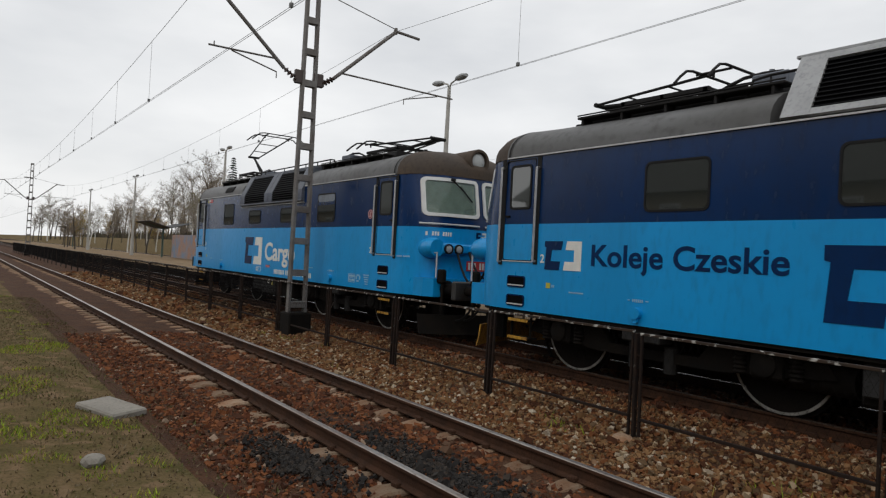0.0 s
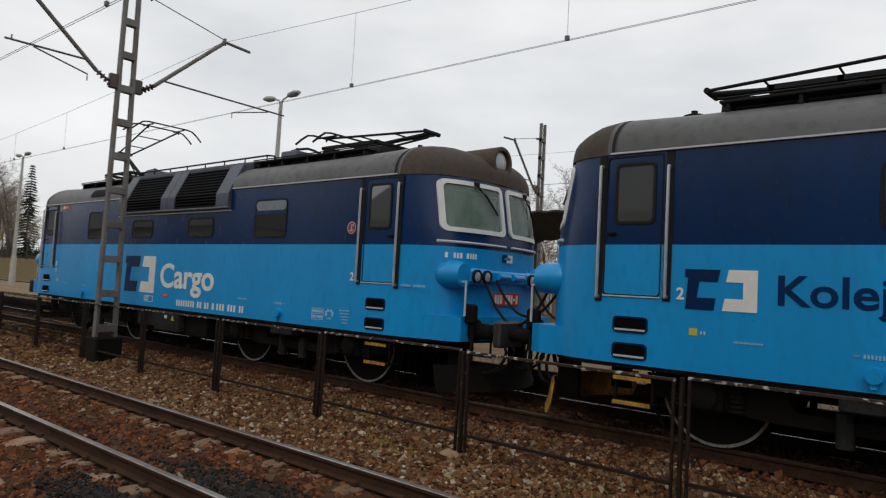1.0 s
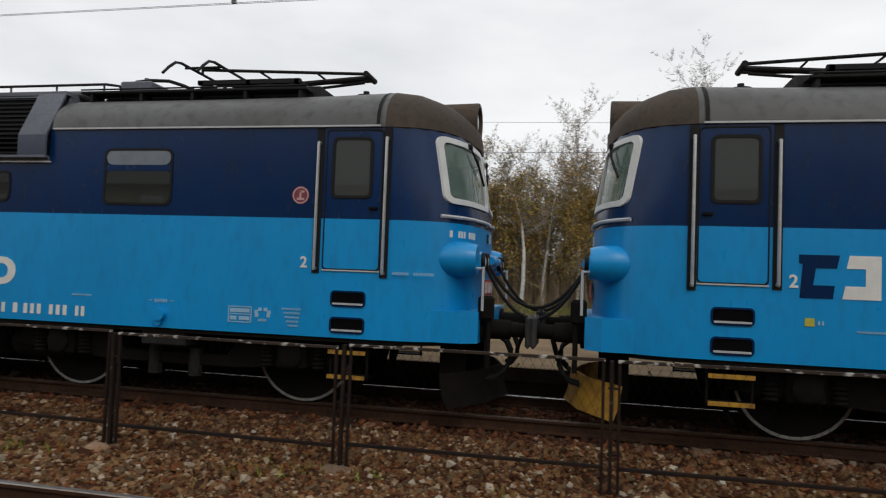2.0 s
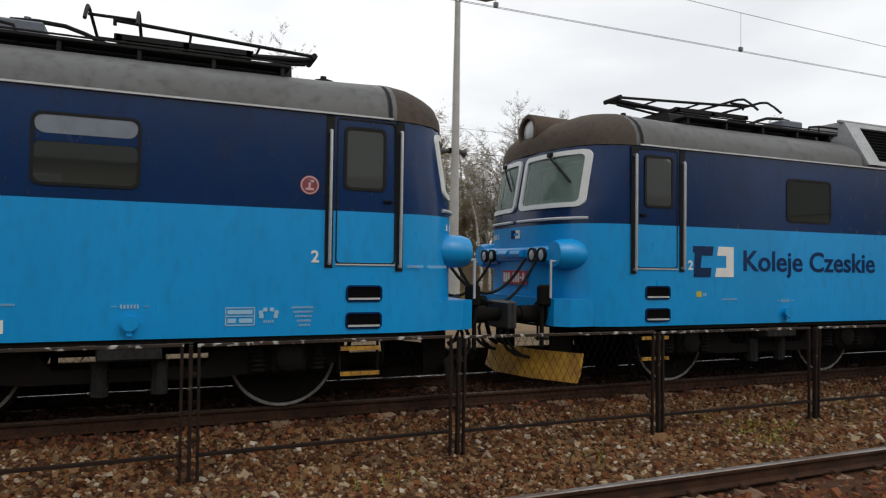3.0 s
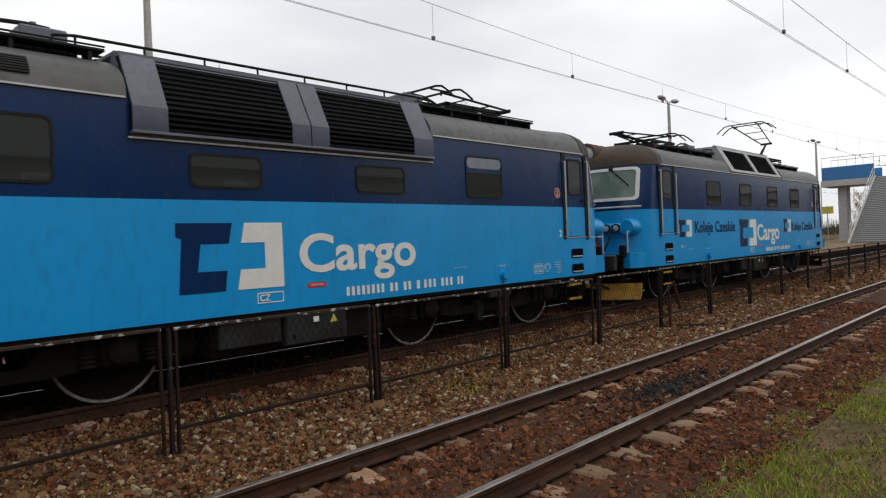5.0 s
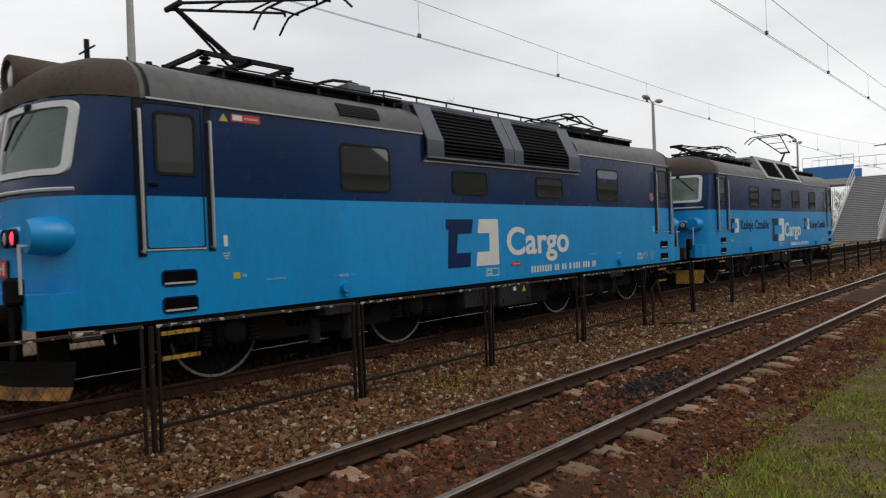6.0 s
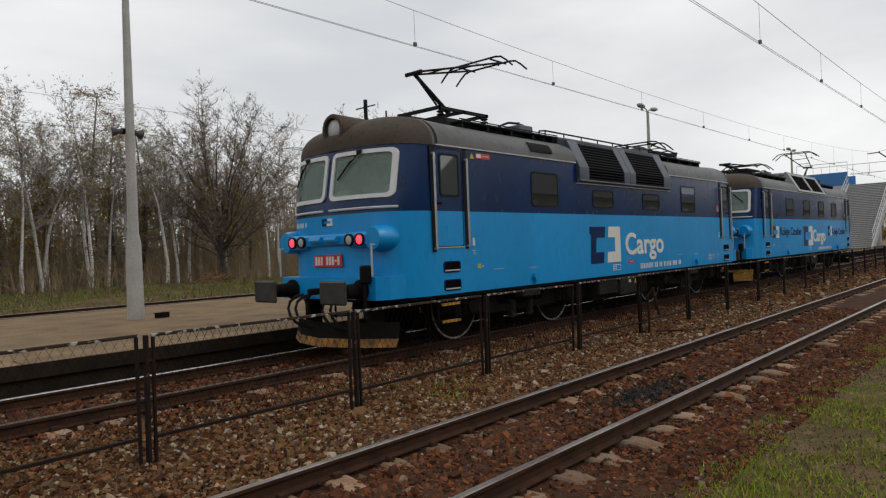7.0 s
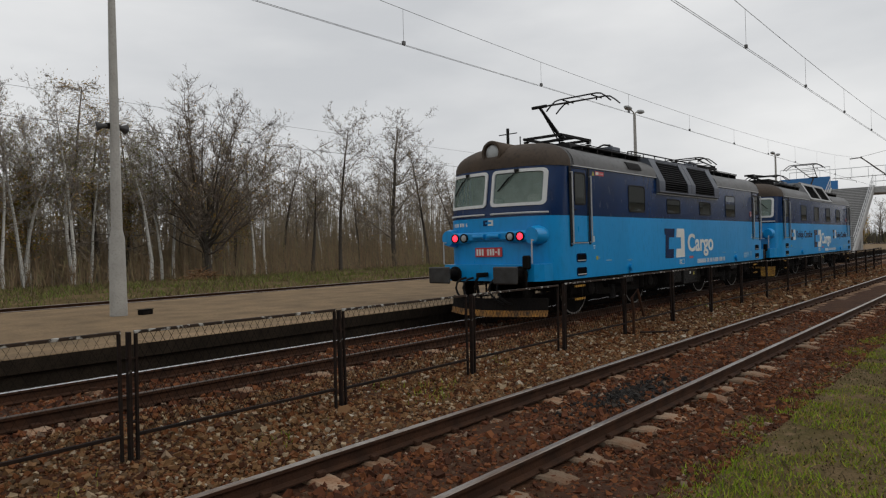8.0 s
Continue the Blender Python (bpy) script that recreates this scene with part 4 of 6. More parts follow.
def roof_kit(root):
    """Walkways, pantographs, insulators, rails and a chimney on the roof."""
    for end in (-1, 1):
        s = Shape()
        s.loft([[(end * a, y, z) for a, y in ((2.55, -w), (5.6, -w), (5.6, w), (2.55, w))] for z, w in ((3.74, 0.88), (3.97, 0.82), (3.99, 0.78))], caps=True)
        part("roof_platform", s, ROOF_KIT, root)
        for y in (-0.98, 0.98):
            board = part("running_board", Shape().box(*sorted((end * 2.35, end * 5.55)), y - 0.12, y + 0.12, 3.865, 3.90, 0.008), ROOF_KIT, root, "dark running board on brackets")
            for k in range(5):
                x = end * (2.5 + 0.74 * k)
                part("bracket", Shape().box(x - 0.02, x + 0.02, y - 0.10, y + 0.10, 3.70, 3.865), ROOF_KIT, board)
            part("toe_rail", Shape().rod((end * 2.35, math.copysign(1.09, y), 3.92), (end * 5.55, math.copysign(1.09, y), 3.92), 0.012, n=5), ROOF_KIT, board)
        s = Shape()
        s.turned((end * 6.08, -0.37, 3.78), (0, 0, 1), [(0, 0.10), (0.14, 0.10), (0.15, 0.13), (0.18, 0.13), (0.19, 0.04), (0.24, 0.04)], 14)
        part("roof_vent", s, ROOF_KIT, root)
        s = Shape()
        s.rod((end * 2.9, 0.4, 3.9), (end * 2.9, 0.4, 4.30), 0.05, n=8)
        for k in range(4):
            s.turned((end * 2.9, 0.4, 4.02 + 0.06 * k), (0, 0, 1), [(0, 0.05), (0.02, 0.085), (0.04, 0.05)], 10)
        part("arrester", s, ROOF_KIT, root)
        s = Shape()
        s.box(end * 2.80 - 0.24, end * 2.80 + 0.24, -0.62, -0.18, 3.97, 4.17, 0.02)
        s.rod((end * 2.86, -0.45, 4.15), (end * 2.86, -0.45, 4.25), 0.035, n=8)
        part("switch_box", s, VENT_GREY, root, "grey switch box on the roof")
    s = Shape()
    for y in (-0.95, 0.95):
        s.rod((-2.6, y, 4.03), (2.6, y, 4.03), 0.018, n=6)
        for x in np.arange(-2.6, 2.61, 0.74):
            s.rod((x, y, 3.8), (x, y, 4.03), 0.014, n=5)
        for x, d in ((-2.6, -1), (2.6, 1)):
            s.pipe([(x, y, 4.03), (x + d * 0.22, y, 4.0), (x + d * 0.28, y, 3.82)], 0.018)
    part("roof_rail", s, ROOF_KIT, root)
    for end in (-1, 1):
        ring = lambda d: [(end * 6.62 + d, -math.copysign(abs(math.cos(a)) ** 0.62, math.cos(a)) * 1.497, Z_GUTTER - 0.01 + 0.592 * math.sin(a) ** 0.85) for a in np.linspace(0, math.pi, 17)]
        part("roof_seam", Shape().loft([ring(-0.02), ring(0.02)], closed=False), ROOF_KIT, root)
    on_roof = lambda x, a, out: (x, -(math.cos(a) ** 0.62 * (1.49 + out)), Z_GUTTER - 0.01 + (0.55 + out) * math.sin(a) ** 0.85)
    if root == bpy.data.objects.get("locomotive"):
        for k in range(7):
            a = 0.17 + 0.05 * k
            part("roof_grille", Shape().loft([[on_roof(x, a, 0.004), on_roof(x, a, 0.02), on_roof(x, a + 0.035, 0.02), on_roof(x, a + 0.035, 0.004)] for x in (-3.95, -3.2)], caps=True), ROOF_KIT, root)
        for x, hgt, r in ((-6.6, 0.45, 0.035), (-6.1, 0.32, 0.015)):
            s = Shape().rod((x, 0.2, 3.8), (x, 0.2, 3.88 + hgt), r)
            part("roof_antenna", s, ROOF_KIT, root)
        part("antenna_bar", Shape().rod((-6.6, -0.05, 4.2), (-6.6, 0.45, 4.2), 0.012), ROOF_KIT, root)
    s = Shape()
    s.box(-2.2, 2.2, -0.9, 0.9, 3.88, 3.97, 0.03)
    part("roof_hatch", s, ROOF_GREY, root)
    s = Shape()
    for x in (-2.0, -1.0, 0.2, 1.2, 2.0):
        for k in range(3):
            s.turned((x, 0.1, 3.97 + 0.05 * k), (0, 0, 1), [(0, 0.04), (0.017, 0.065), (0.034, 0.04)], 10)
    s.rod((-3.2, 0.1, 4.14), (3.2, 0.1, 4.14), 0.018, n=6)
    part("roof_busbar", s, ROOF_KIT, root)
    for end in (-1, 1):
        pts = [(end * a, -0.47, z) for a, z in ((3.62, 4.06), (3.42, 4.14), (3.22, 4.20), (2.95, 4.215), (2.71, 4.20), (2.67, 4.12), (2.66, 4.0), (2.56, 3.94))]
        part("roof_cable", Shape().pipe(pts, 0.024), ROOF_KIT, root, "bent conductor pipe on the roof")


def emblem(root, x, z, h):
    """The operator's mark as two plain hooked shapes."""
    w = h * 1.0
    y = -SIDE - 0.004
    dark = [(0, 1), (0.86, 1), (0.80, 0.70), (0.36, 0.70), (0.30, 0.30), (0.76, 0.30), (0.72, 0), (0.02, 0), (0.08, 0.78), (0.0, 0.80)]
    pale = [(1.06, 1), (1.72, 1), (1.72, 0), (0.92, 0), (0.98, 0.30), (1.40, 0.30), (1.40, 0.70), (1.0, 0.70)]
    for pts, mat, nm in ((dark, NAVY, "emblem_dark"), (pale, WHITE, "emblem_pale")):
        part(nm, Shape().slab([(x + a * w, z + b * h) for a, b in pts], y - 0.003, y + 0.003), mat, root, smooth=0)


def lettering(root, name, text, x, z, height, length, mat, weight):
    me = words(text, height, 0.003, weight)
    co = np.array([v.co for v in me.vertices])
    k = length / (co[:, 0].max() - co[:, 0].min())
    me.transform(Matrix.Diagonal((k, 1, 1, 1)))
    me.materials.append(mat)
    ob = new(name, me)
    ob.parent = root
    ob.matrix_basis = pose(x - co[:, 0].min() * k, -SIDE - 0.004, z)


def bars(root, name, x, z, height, groups, mat=WHITE, gap=0.06):
    """Writing too small or not to be kept, as plain bars."""
    for w in groups:
        n = max(1, round(w / (height * 0.72)))
        cell = w / n
        for k in range(n):
            fill = 0.54 if n > 1 else 0.8
            part(name, Shape().box(x + k * cell, x + (k + fill) * cell, -SIDE - 0.007, -SIDE - 0.002, z, z + height), mat, root, smooth=0)
        x += w + gap


def markings(root, polish):
    y0, y1 = -SIDE - 0.006, -SIDE - 0.001
    if polish:
        for x in (-5.73, 2.36):
            emblem(root, x, 1.545, 0.43)
        lettering(root, "lettering_name", "Koleje Czeskie", -4.80, 1.64, 0.42, 2.79, NAVY, 0.007)
        lettering(root, "lettering_name", "Koleje Czeskie", 3.20, 1.59, 0.40, 2.45, NAVY, 0.007)
    emblem(root, -1.66 if polish else -1.83, 1.175, 0.80)
    lettering(root, "lettering_word", "Cargo", -0.21, 1.335, 0.70, 2.08, WHITE, 0.015)
    bars(root, "registration_bar", 0.53, 0.965, 0.125, (0.72, 0.19, 0.19, 0.08, 0.30, 0.30, 0.17), WHITE, 0.078)
    # weight table and a ring mark beside it
    for b in ((4.86, 5.16, 1.175, 1.187), (4.86, 5.16, 1.09, 1.10), (4.86, 5.16, 0.995, 1.007), (4.86, 4.872, 1.0, 1.18), (5.148, 5.16, 1.0, 1.18),
              (4.885, 5.135, 1.115, 1.16), (4.885, 4.97, 1.025, 1.07), (5.0, 5.135, 1.025, 1.07)):
        part("weight_table", Shape().box(b[0], b[1], y0, y1, b[2], b[3]), FAINT, root, smooth=0)
    for k in range(6):
        a = radians(-30 + 48 * k)
        c = (5.30 + 0.085 * math.cos(a), 1.115 + 0.05 * math.sin(a))
        part("ring_mark", Shape().box(c[0] - 0.022, c[0] + 0.022, y0, y1, c[1] - 0.02, c[1] + 0.02), FAINT, root, smooth=0)
    bars(root, "small_print", 5.25, 1.02, 0.03, (0.11,), FAINT)
    for k in range(5):
        bars(root, "small_print", 5.54 + 0.02 * k, 1.17 - 0.048 * k, 0.022, (0.24 - 0.028 * k,), FAINT)
    for x in (2.72, -5.2):
        bars(root, "small_print", x, 1.22, 0.022, (0.28,), FAINT)
    for c in (3.97, -3.97):
        bars(root, "small_print", c - 0.17, 1.20, 0.012, (0.05,), FAINT)
        bars(root, "small_print", c - 0.09, 1.185, 0.04, (0.18,), FAINT)
        bars(root, "small_print", c + 0.12, 1.20, 0.012, (0.05,), FAINT)
    bars(root, "small_print", 6.85, 1.62, 0.032, (0.20, 0.24), FAINT, 0.05)
    lettering(root, "end_mark", "2", 5.74, 1.67, 0.18, 0.085, WHITE, 0.004)
    if polish:
        lettering(root, "end_mark", "2", -5.82, 1.645, 0.18, 0.085, WHITE, 0.004)
    else:
        lettering(root, "end_mark", "1", -5.78, 1.665, 0.18, 0.05, WHITE, 0.004)
        for k in range(3):
            bars(root, "small_print", -5.80 + 0.01 * k, 1.57 - 0.03 * k, 0.014, (0.10 - 0.02 * k,), WHITE)
    s = Shape()
    s.turned((5.71, -SIDE + 0.005, 2.505), (0, -1, 0), [(0, 0.105), (0.01, 0.105), (0.011, 0.10)], 20)
    badge = part("round_badge", s, BADGE, root, "faded red round badge")
    s = Shape()
    s.box(5.665, 5.755, y0 - 0.004, y1 - 0.004, 2.45, 2.475)
    s.box(5.695, 5.72, y0 - 0.004, y1 - 0.004, 2.475, 2.555)
    s.box(5.695, 5.755, y0 - 0.004, y1 - 0.004, 2.535, 2.56)
    part("badge_mark", s, BADGE_PALE, badge)
    ring = lambda r, y: [(5.71 + r * math.cos(2 * math.pi * k / 24), y, 2.505 + r * math.sin(2 * math.pi * k / 24)) for k in range(24)]
    part("badge_rim", Shape().loft([ring(0.098, y1 - 0.003), ring(0.098, y0 - 0.003), ring(0.084, y0 - 0.003), ring(0.084, y1 - 0.003)]), BADGE_PALE, badge)
    part("red_label", Shape().box(-0.10, 0.19, y0, y1, 1.125, 1.19), RED_PLATE, root)
    part("label_print", Shape().box(-0.05, 0.15, y0 - 0.002, y0, 1.15, 1.17), BADGE_PALE, root)
    if not polish:
        label = part("red_label", Shape().box(-5.62, -5.22, y0, y1, 3.16, 3.255), RED_PLATE, root)
        part("label_patch", Shape().box(-5.60, -5.47, y0 - 0.002, y0, 3.175, 3.24), WHITE, label)
        part("label_print", Shape().box(-5.44, -5.25, y0 - 0.002, y0, 3.195, 3.22), BADGE_PALE, label)
        part("warning_triangle", Shape().slab([(-5.78, 3.15), (-5.66, 3.15), (-5.72, 3.245)], y0, y1), LABEL_YELLOW, root, "yellow warning triangle")
    part("yellow_label", Shape().box(-5.67, -5.58, y0, y1, 1.265, 1.345), LABEL_YELLOW, root)
    bars(root, "small_print", -5.55, 1.28, 0.04, (0.07,), FAINT)
    s = Shape()
    for b in ((-0.84, -0.47, 1.105, 1.117), (-0.84, -0.47, 0.985, 0.997), (-0.84, -0.83, 0.997, 1.105), (-0.48, -0.47, 0.997, 1.105)):
        s.box(b[0], b[1], y0, y1, b[2], b[3])
    mark = part("small_frame_mark", s, WHITE, root)
    me = words("CZ", 0.11, 0.002, 0.002)
    me.materials.append(WHITE)
    ob = new("frame_lettering", me)
    ob.parent, ob.matrix_basis = mark, pose(-0.81, -SIDE - 0.004, 1.015)


tail_loco = locomotive("blue electric freight locomotive with red tail lights and raised rear pantograph", True)
markings(tail_loco, False)
pantograph(tail_loco, -4.74, -1, True)
pantograph(tail_loco, 4.45, 1, False)
lead_loco = locomotive("blue electric freight locomotive with painted wording, coupled ahead of another", False)
markings(lead_loco, True)
pantograph(lead_loco, 4.74, 1, True)
pantograph(lead_loco, -4.45, -1, False)
for y, sag in ((-0.75, 0.62), (-0.45, 0.5), (0.6, 0.58)):
    pts = [(-7.8 - 1.2 * u, y + 0.1 * u, 1.78 - 4 * sag * u * (1 - u)) for u in np.linspace(0, 1, 13)]
    part("jumper_cable", Shape().pipe(pts, 0.022), RUBBER, lead_loco, "black jumper cable hanging between locomotives")


track("track_beyond", (20.45, 21.957), 0.62, (-40, 60, 0.62), (RAIL_TOP, RAIL_TOP), "railway track beyond the platform")


# ---- overhead line ----
MAST_XS = (-82.3, -14.75, 57.4)
CERAMIC = material("brown_insulator", (0.05, 0.03, 0.025), 0.35)


def bracket(root, side, reach, base_y, far):
    """An arm with insulator, steady rod and registration arm, on one side of a mast."""
    y = lambda d: base_y + side * d
    s = Shape()
    s.rod((0, y(0.62), 6.12), (0, y(reach), 7.66), 0.045, n=8)
    s.rod((0, y(reach - 0.05), 7.68), (0, y(reach + 0.72), 7.64), 0.038, n=8)
    s.rod((0, y(reach), 7.60), (0, y(reach), 7.76), 0.04, n=6)
    arm = part("arm", s, MAST, root)
    s = Shape()
    for k in range(4):
        s.turned((0, y(0.32 + 0.075 * k), 5.92 + 0.052 * k), (0, side, 0.65), [(0, 0.035), (0.03, 0.075), (0.06, 0.035)], 10)
    s.rod((0, y(0.1), 5.86), (0, y(0.66), 6.14), 0.025, n=6)
    s.box(-0.05, 0.05, *sorted((y(0.10), y(0.36))), 5.84, 6.16, 0.02)
    part("insulator", s, CERAMIC, arm)
    s = Shape()
    s.rod((0, y(0.82), 6.30), (0, y(far), 6.28), 0.022, n=6)
    s.rod((0, y(far - 0.12), 6.28), (0, y(far - 0.12), 6.38), 0.015, n=5)
    part("steady_rod", s, MAST, arm)
    s = Shape()
    s.rod((0, y(far - 0.5), 6.26), (0, y(far - 1.55), 6.0), 0.016, n=6)
    s.rod((0, y(far - 1.55), 6.0), (0, y(far - 1.55), 5.86), 0.012, n=5)
    part("registration_arm", s, MAST, arm)
    s = Shape()
    s.rod((0, y(0.1), 8.15), (0, y(reach + 0.02), 7.72), 0.012, n=5)
    for k in range(3):
        s.turned((0, y(0.28 + 0.06 * k), 8.08 - 0.011 * k), (0, side, -0.18), [(0, 0.02), (0.025, 0.05), (0.05, 0.02)], 8)
    part("tie_wire", s, MAST, arm)


def lattice_mast():
    root = tagged(new("catenary_mast"), "grey riveted lattice mast with two arms for the overhead line", "mast", "overhead line masts")
    for sg in (-1, 1):
        s = Shape()
        s.loft([[(x, sg * (w - 0.03 + d), z) for x, d in ((-0.07, 0.03), (0.07, 0.03), (0.07, -0.03), (-0.07, -0.03))] for z, w in ((-0.1, 0.24), (9.6, 0.15))], caps=True)
        part("mast_leg", s, MAST, root)
    z = 0.7
    while z < 9.6:
        w = 0.24 - 0.09 * z / 9.7
        s = Shape().box(-0.075, 0.075, -w, w, z - 0.075, z + 0.075, 0.006)
        part("batten", s, MAST, root)
        z += 0.74
    s = Shape().box(-0.27, 0.27, -0.28, 0.28, -0.2, 0.52, 0.03)
    part("footing", s, DARK, root, "dark tarred footing")
    bracket(root, 1, 2.31, 0.0, 4.2)
    bracket(root, -1, 2.35, 0.0, 2.35)
    s = Shape()
    s.box(-0.12, 0.12, -0.5, -0.1, 8.12, 8.18)
    for k in range(3):
        s.turned((0, -0.55 - 0.07 * k, 8.15), (0, 1, 0), [(0, 0.03), (0.03, 0.07), (0.06, 0.03)], 8)
    part("top_bracket", s, MAST, root)
    return root


mast = lattice_mast()
mast.matrix_basis = pose(MAST_XS[0], MAST_Y, 0.05)
for x in MAST_XS[1:]:
    copy_thing(mast, pose(x, MAST_Y, 0.05))
far_mast = tagged(new("catenary_mast"), "grey lattice mast with one arm beyond the platform", "mast", "overhead line masts")
for sg in (-1, 1):
    part("mast_leg", Shape().box(-0.06, 0.06, sg * 0.14 - 0.03, sg * 0.14 + 0.03, 0, 8.75), MAST, far_mast)
for k in range(11):
    part("batten", Shape().box(-0.065, 0.065, -0.17, 0.17, 0.6 + 0.74 * k, 0.74 + 0.74 * k), MAST, far_mast)
bracket(far_mast, -1, 2.0, 0.0, 3.0)
far_mast.matrix_basis = pose(-14.5, 23.4, 0.15)


def span_wire(name, y, x0, x1, z_end, sag, r, label):
    n = 40
    pts = []
    for k in range(n + 1):
        u = k / n
        pts.append((x0 + (x1 - x0) * u, y, z_end - 4 * sag * u * (1 - u)))
    ob = part(name, Shape().pipe(pts, r, n=4), WIRE)
    tagged(ob, label, "wire", kind="structure")


for n, (y, zc) in enumerate(((8.85, 5.86), (4.1, 5.77), (21.3, 6.0))):
    for d in (-0.02, 0.02):
        span_wire("contact_wire_%d" % (2 * n + (d > 0)), y + d, -260, 260, zc, 0.0, 0.005, "copper contact wire over the track")
    for x0, x1 in ((-217, -149.8), (-149.8, -82.3), (-82.3, -14.75), (-14.75, 57.4), (57.4, 129)):
        span_wire("carrier_wire_%d" % n, y, x0, x1, 7.68 if n < 2 else 7.2, (1.28, 1.18, 0.4)[n], 0.006, "sagging carrier cable of the overhead line")
        s = Shape()
        for k in range(1, 15):
            u = k / 15
            x = x0 + (x1 - x0) * u
            top = (7.68 if n < 2 else 7.2) - 4 * (1.28, 1.18, 0.4)[n] * u * (1 - u)
            s.rod((x, y, top), (x, y, zc), 0.004, n=3)
            s.box(x - 0.03, x + 0.03, y - 0.025, y + 0.025, zc, zc + 0.07)
        tagged(part("dropper_wires_%d" % n, s, WIRE), "thin droppers between carrier cable and contact wire", "wire", kind="structure")


# ---- platform furniture ----
SPEAKER = material("dull_grey_horn", (0.05, 0.05, 0.05), 0.6, vary=0.2)
LAMP_GREY = material("grey_lamp_casting", (0.30, 0.31, 0.31), 0.5, vary=0.15)


def street_lamp():
    root = tagged(new("platform_lamp"), "tall concrete lamp post with two lamp heads on the platform", "lamp post", "platform lamp posts")
    part("base_sleeve", Shape().turned((0, 0, 0), (0, 0, 1), [(0, 0.19), (1.75, 0.165), (1.95, 0.13)], 14), POLE, root)
    part("pole", Shape().turned((0, 0, 1.9), (0, 0, 1), [(0, 0.125), (6.3, 0.07)], 12), POLE, root)
    for sg in (-1, 1):
        s = Shape()
        s.pipe([(0, 0, 8.15), (sg * 0.12, 0, 8.32), (sg * 0.45, 0, 8.42)], 0.035)
        part("lamp_arm", s, POLE, root)
        s = Shape()
        prof = [(0.40, 0.05, 0.05), (0.55, 0.14, 0.10), (0.85, 0.17, 0.12), (1.08, 0.10, 0.06)]
        s.loft([[(sg * x, w * math.cos(a), 8.43 + 0.08 * (x - 0.4) + hh * math.sin(a)) for a in np.linspace(0, 2 * math.pi, 12, endpoint=False)] for x, w, hh in prof], caps=True)
        part("lamp_head", s, LAMP_GREY, root)
    return root


lamp = street_lamp()
lamp.matrix_basis = pose(-106.3, 15.75, PLAT_Z)
for x in (-77.8, -48.7, -21.76, 6.85, 34.36, 61.4):
    copy_thing(lamp, pose(x, 15.75, PLAT_Z, 0, random.uniform(-0.4, 0.4), 0))
for d in (-1, 1):
    spk = tagged(new("loudspeaker"), "grey horn loudspeaker on the concrete lamp post", "loudspeaker", "loudspeakers on the post")
    spk.matrix_basis = pose(6.85, 15.75, 4.99, 0, 0, 18 * d) @ Matrix.Scale(0.8, 4)
    part("bracket", Shape().box(*sorted((d * 0.08, d * 0.2)), -0.05, 0.05, -0.08, 0.08, 0.01), DARK, spk)
    part("horn", Shape().turned((d * 0.16, 0, 0), (d, 0, -0.12), [(0, 0.07), (0.08, 0.07), (0.14, 0.08), (0.27, 0.145), (0.28, 0.13)], 14), SPEAKER, spk)
box = tagged(new("litter_box"), "small dark box on the platform by the post", "box")
part("case", Shape().box(-0.16, 0.16, -0.09, 0.09, 0, 0.11, 0.02), DARK, box)
part("lid", Shape().box(-0.17, 0.17, -0.1, 0.1, 0.11, 0.125, 0.005), DARK, box)
box.matrix_basis = pose(7.35, 15.5, PLAT_Z - 0.004, 0, 0, 20)

sign = tagged(new("platform_sign"), "yellow sign board on a grey post on the platform", "sign")
part("post", Shape().rod((0, 0, 0), (0, 0, 3.2), 0.04), LAMP_GREY, sign)
part("board", Shape().box(-0.02, 0.02, -0.47, 0.47, 2.55, 3.17, 0.006), LABEL_YELLOW, sign)
sign.matrix_basis = pose(65.0, 15.97, PLAT_Z)

SHED_GREEN = material("dull_green_steel", (0.055, 0.10, 0.085), 0.6, vary=0.25)
SHED_ROOF = material("dark_corrugated_roof", (0.035, 0.035, 0.036), 0.7, vary=0.3, stretch=(1, 1, 1))
AD_WALL = material("painted_shelter_wall", (0.12, 0.20, 0.30), 0.6, vary=0.5, scale=1.0, second=(0.35, 0.16, 0.06))


def shelter(x0, x1, wall):
    """A butterfly canopy on a row of posts."""
    root = tagged(new("platform_shelter"), "butterfly-roofed platform shelter on green steel posts", "shelter", "platform shelters")
    root.matrix_basis = pose(0, 0, PLAT_Z)
    y, zv, ze = 17.7, 3.0, 3.58
    for sg in (-1, 1):
        s = Shape()
        n = int((x1 - x0) / 0.25)
        up, dn = [], []
        for k in range(n + 1):
            dz = 0.03 if k % 2 else 0.0
            up.append([(x0 + 0.25 * k, y, zv + dz), (x0 + 0.25 * k, y + sg * 2.0, ze + dz), (x0 + 0.25 * k, y + sg * 2.0, ze + dz - 0.05), (x0 + 0.25 * k, y, zv + dz - 0.05)])
        s.loft(up, closed=True, caps=True)
        part("canopy", s, SHED_ROOF, root, smooth=0)
    x = x1 - 1.5 if x1 - x0 > 10 else (x0 + x1) / 2
    while x > x0:
        s = Shape().box(x - 0.08, x + 0.08, y - 0.08, y + 0.08, 0, zv, 0.015)
        post = part("post", s, SHED_GREEN, root)
        s = Shape()
        for sg in (-1, 1):
            s.rod((x, y, zv - 0.12), (x, y + sg * 1.85, ze - 0.14), 0.06, 0.04, n=6)
        part("rafter", s, SHED_GREEN, post)
        x -= 4.6 if x1 - x0 > 10 else 99
    if wall:
        part("wall_panel", Shape().box(x1 + 0.5, x1 + 9.5, y - 0.05, y + 0.05, 0.1, 2.3), AD_WALL, root)


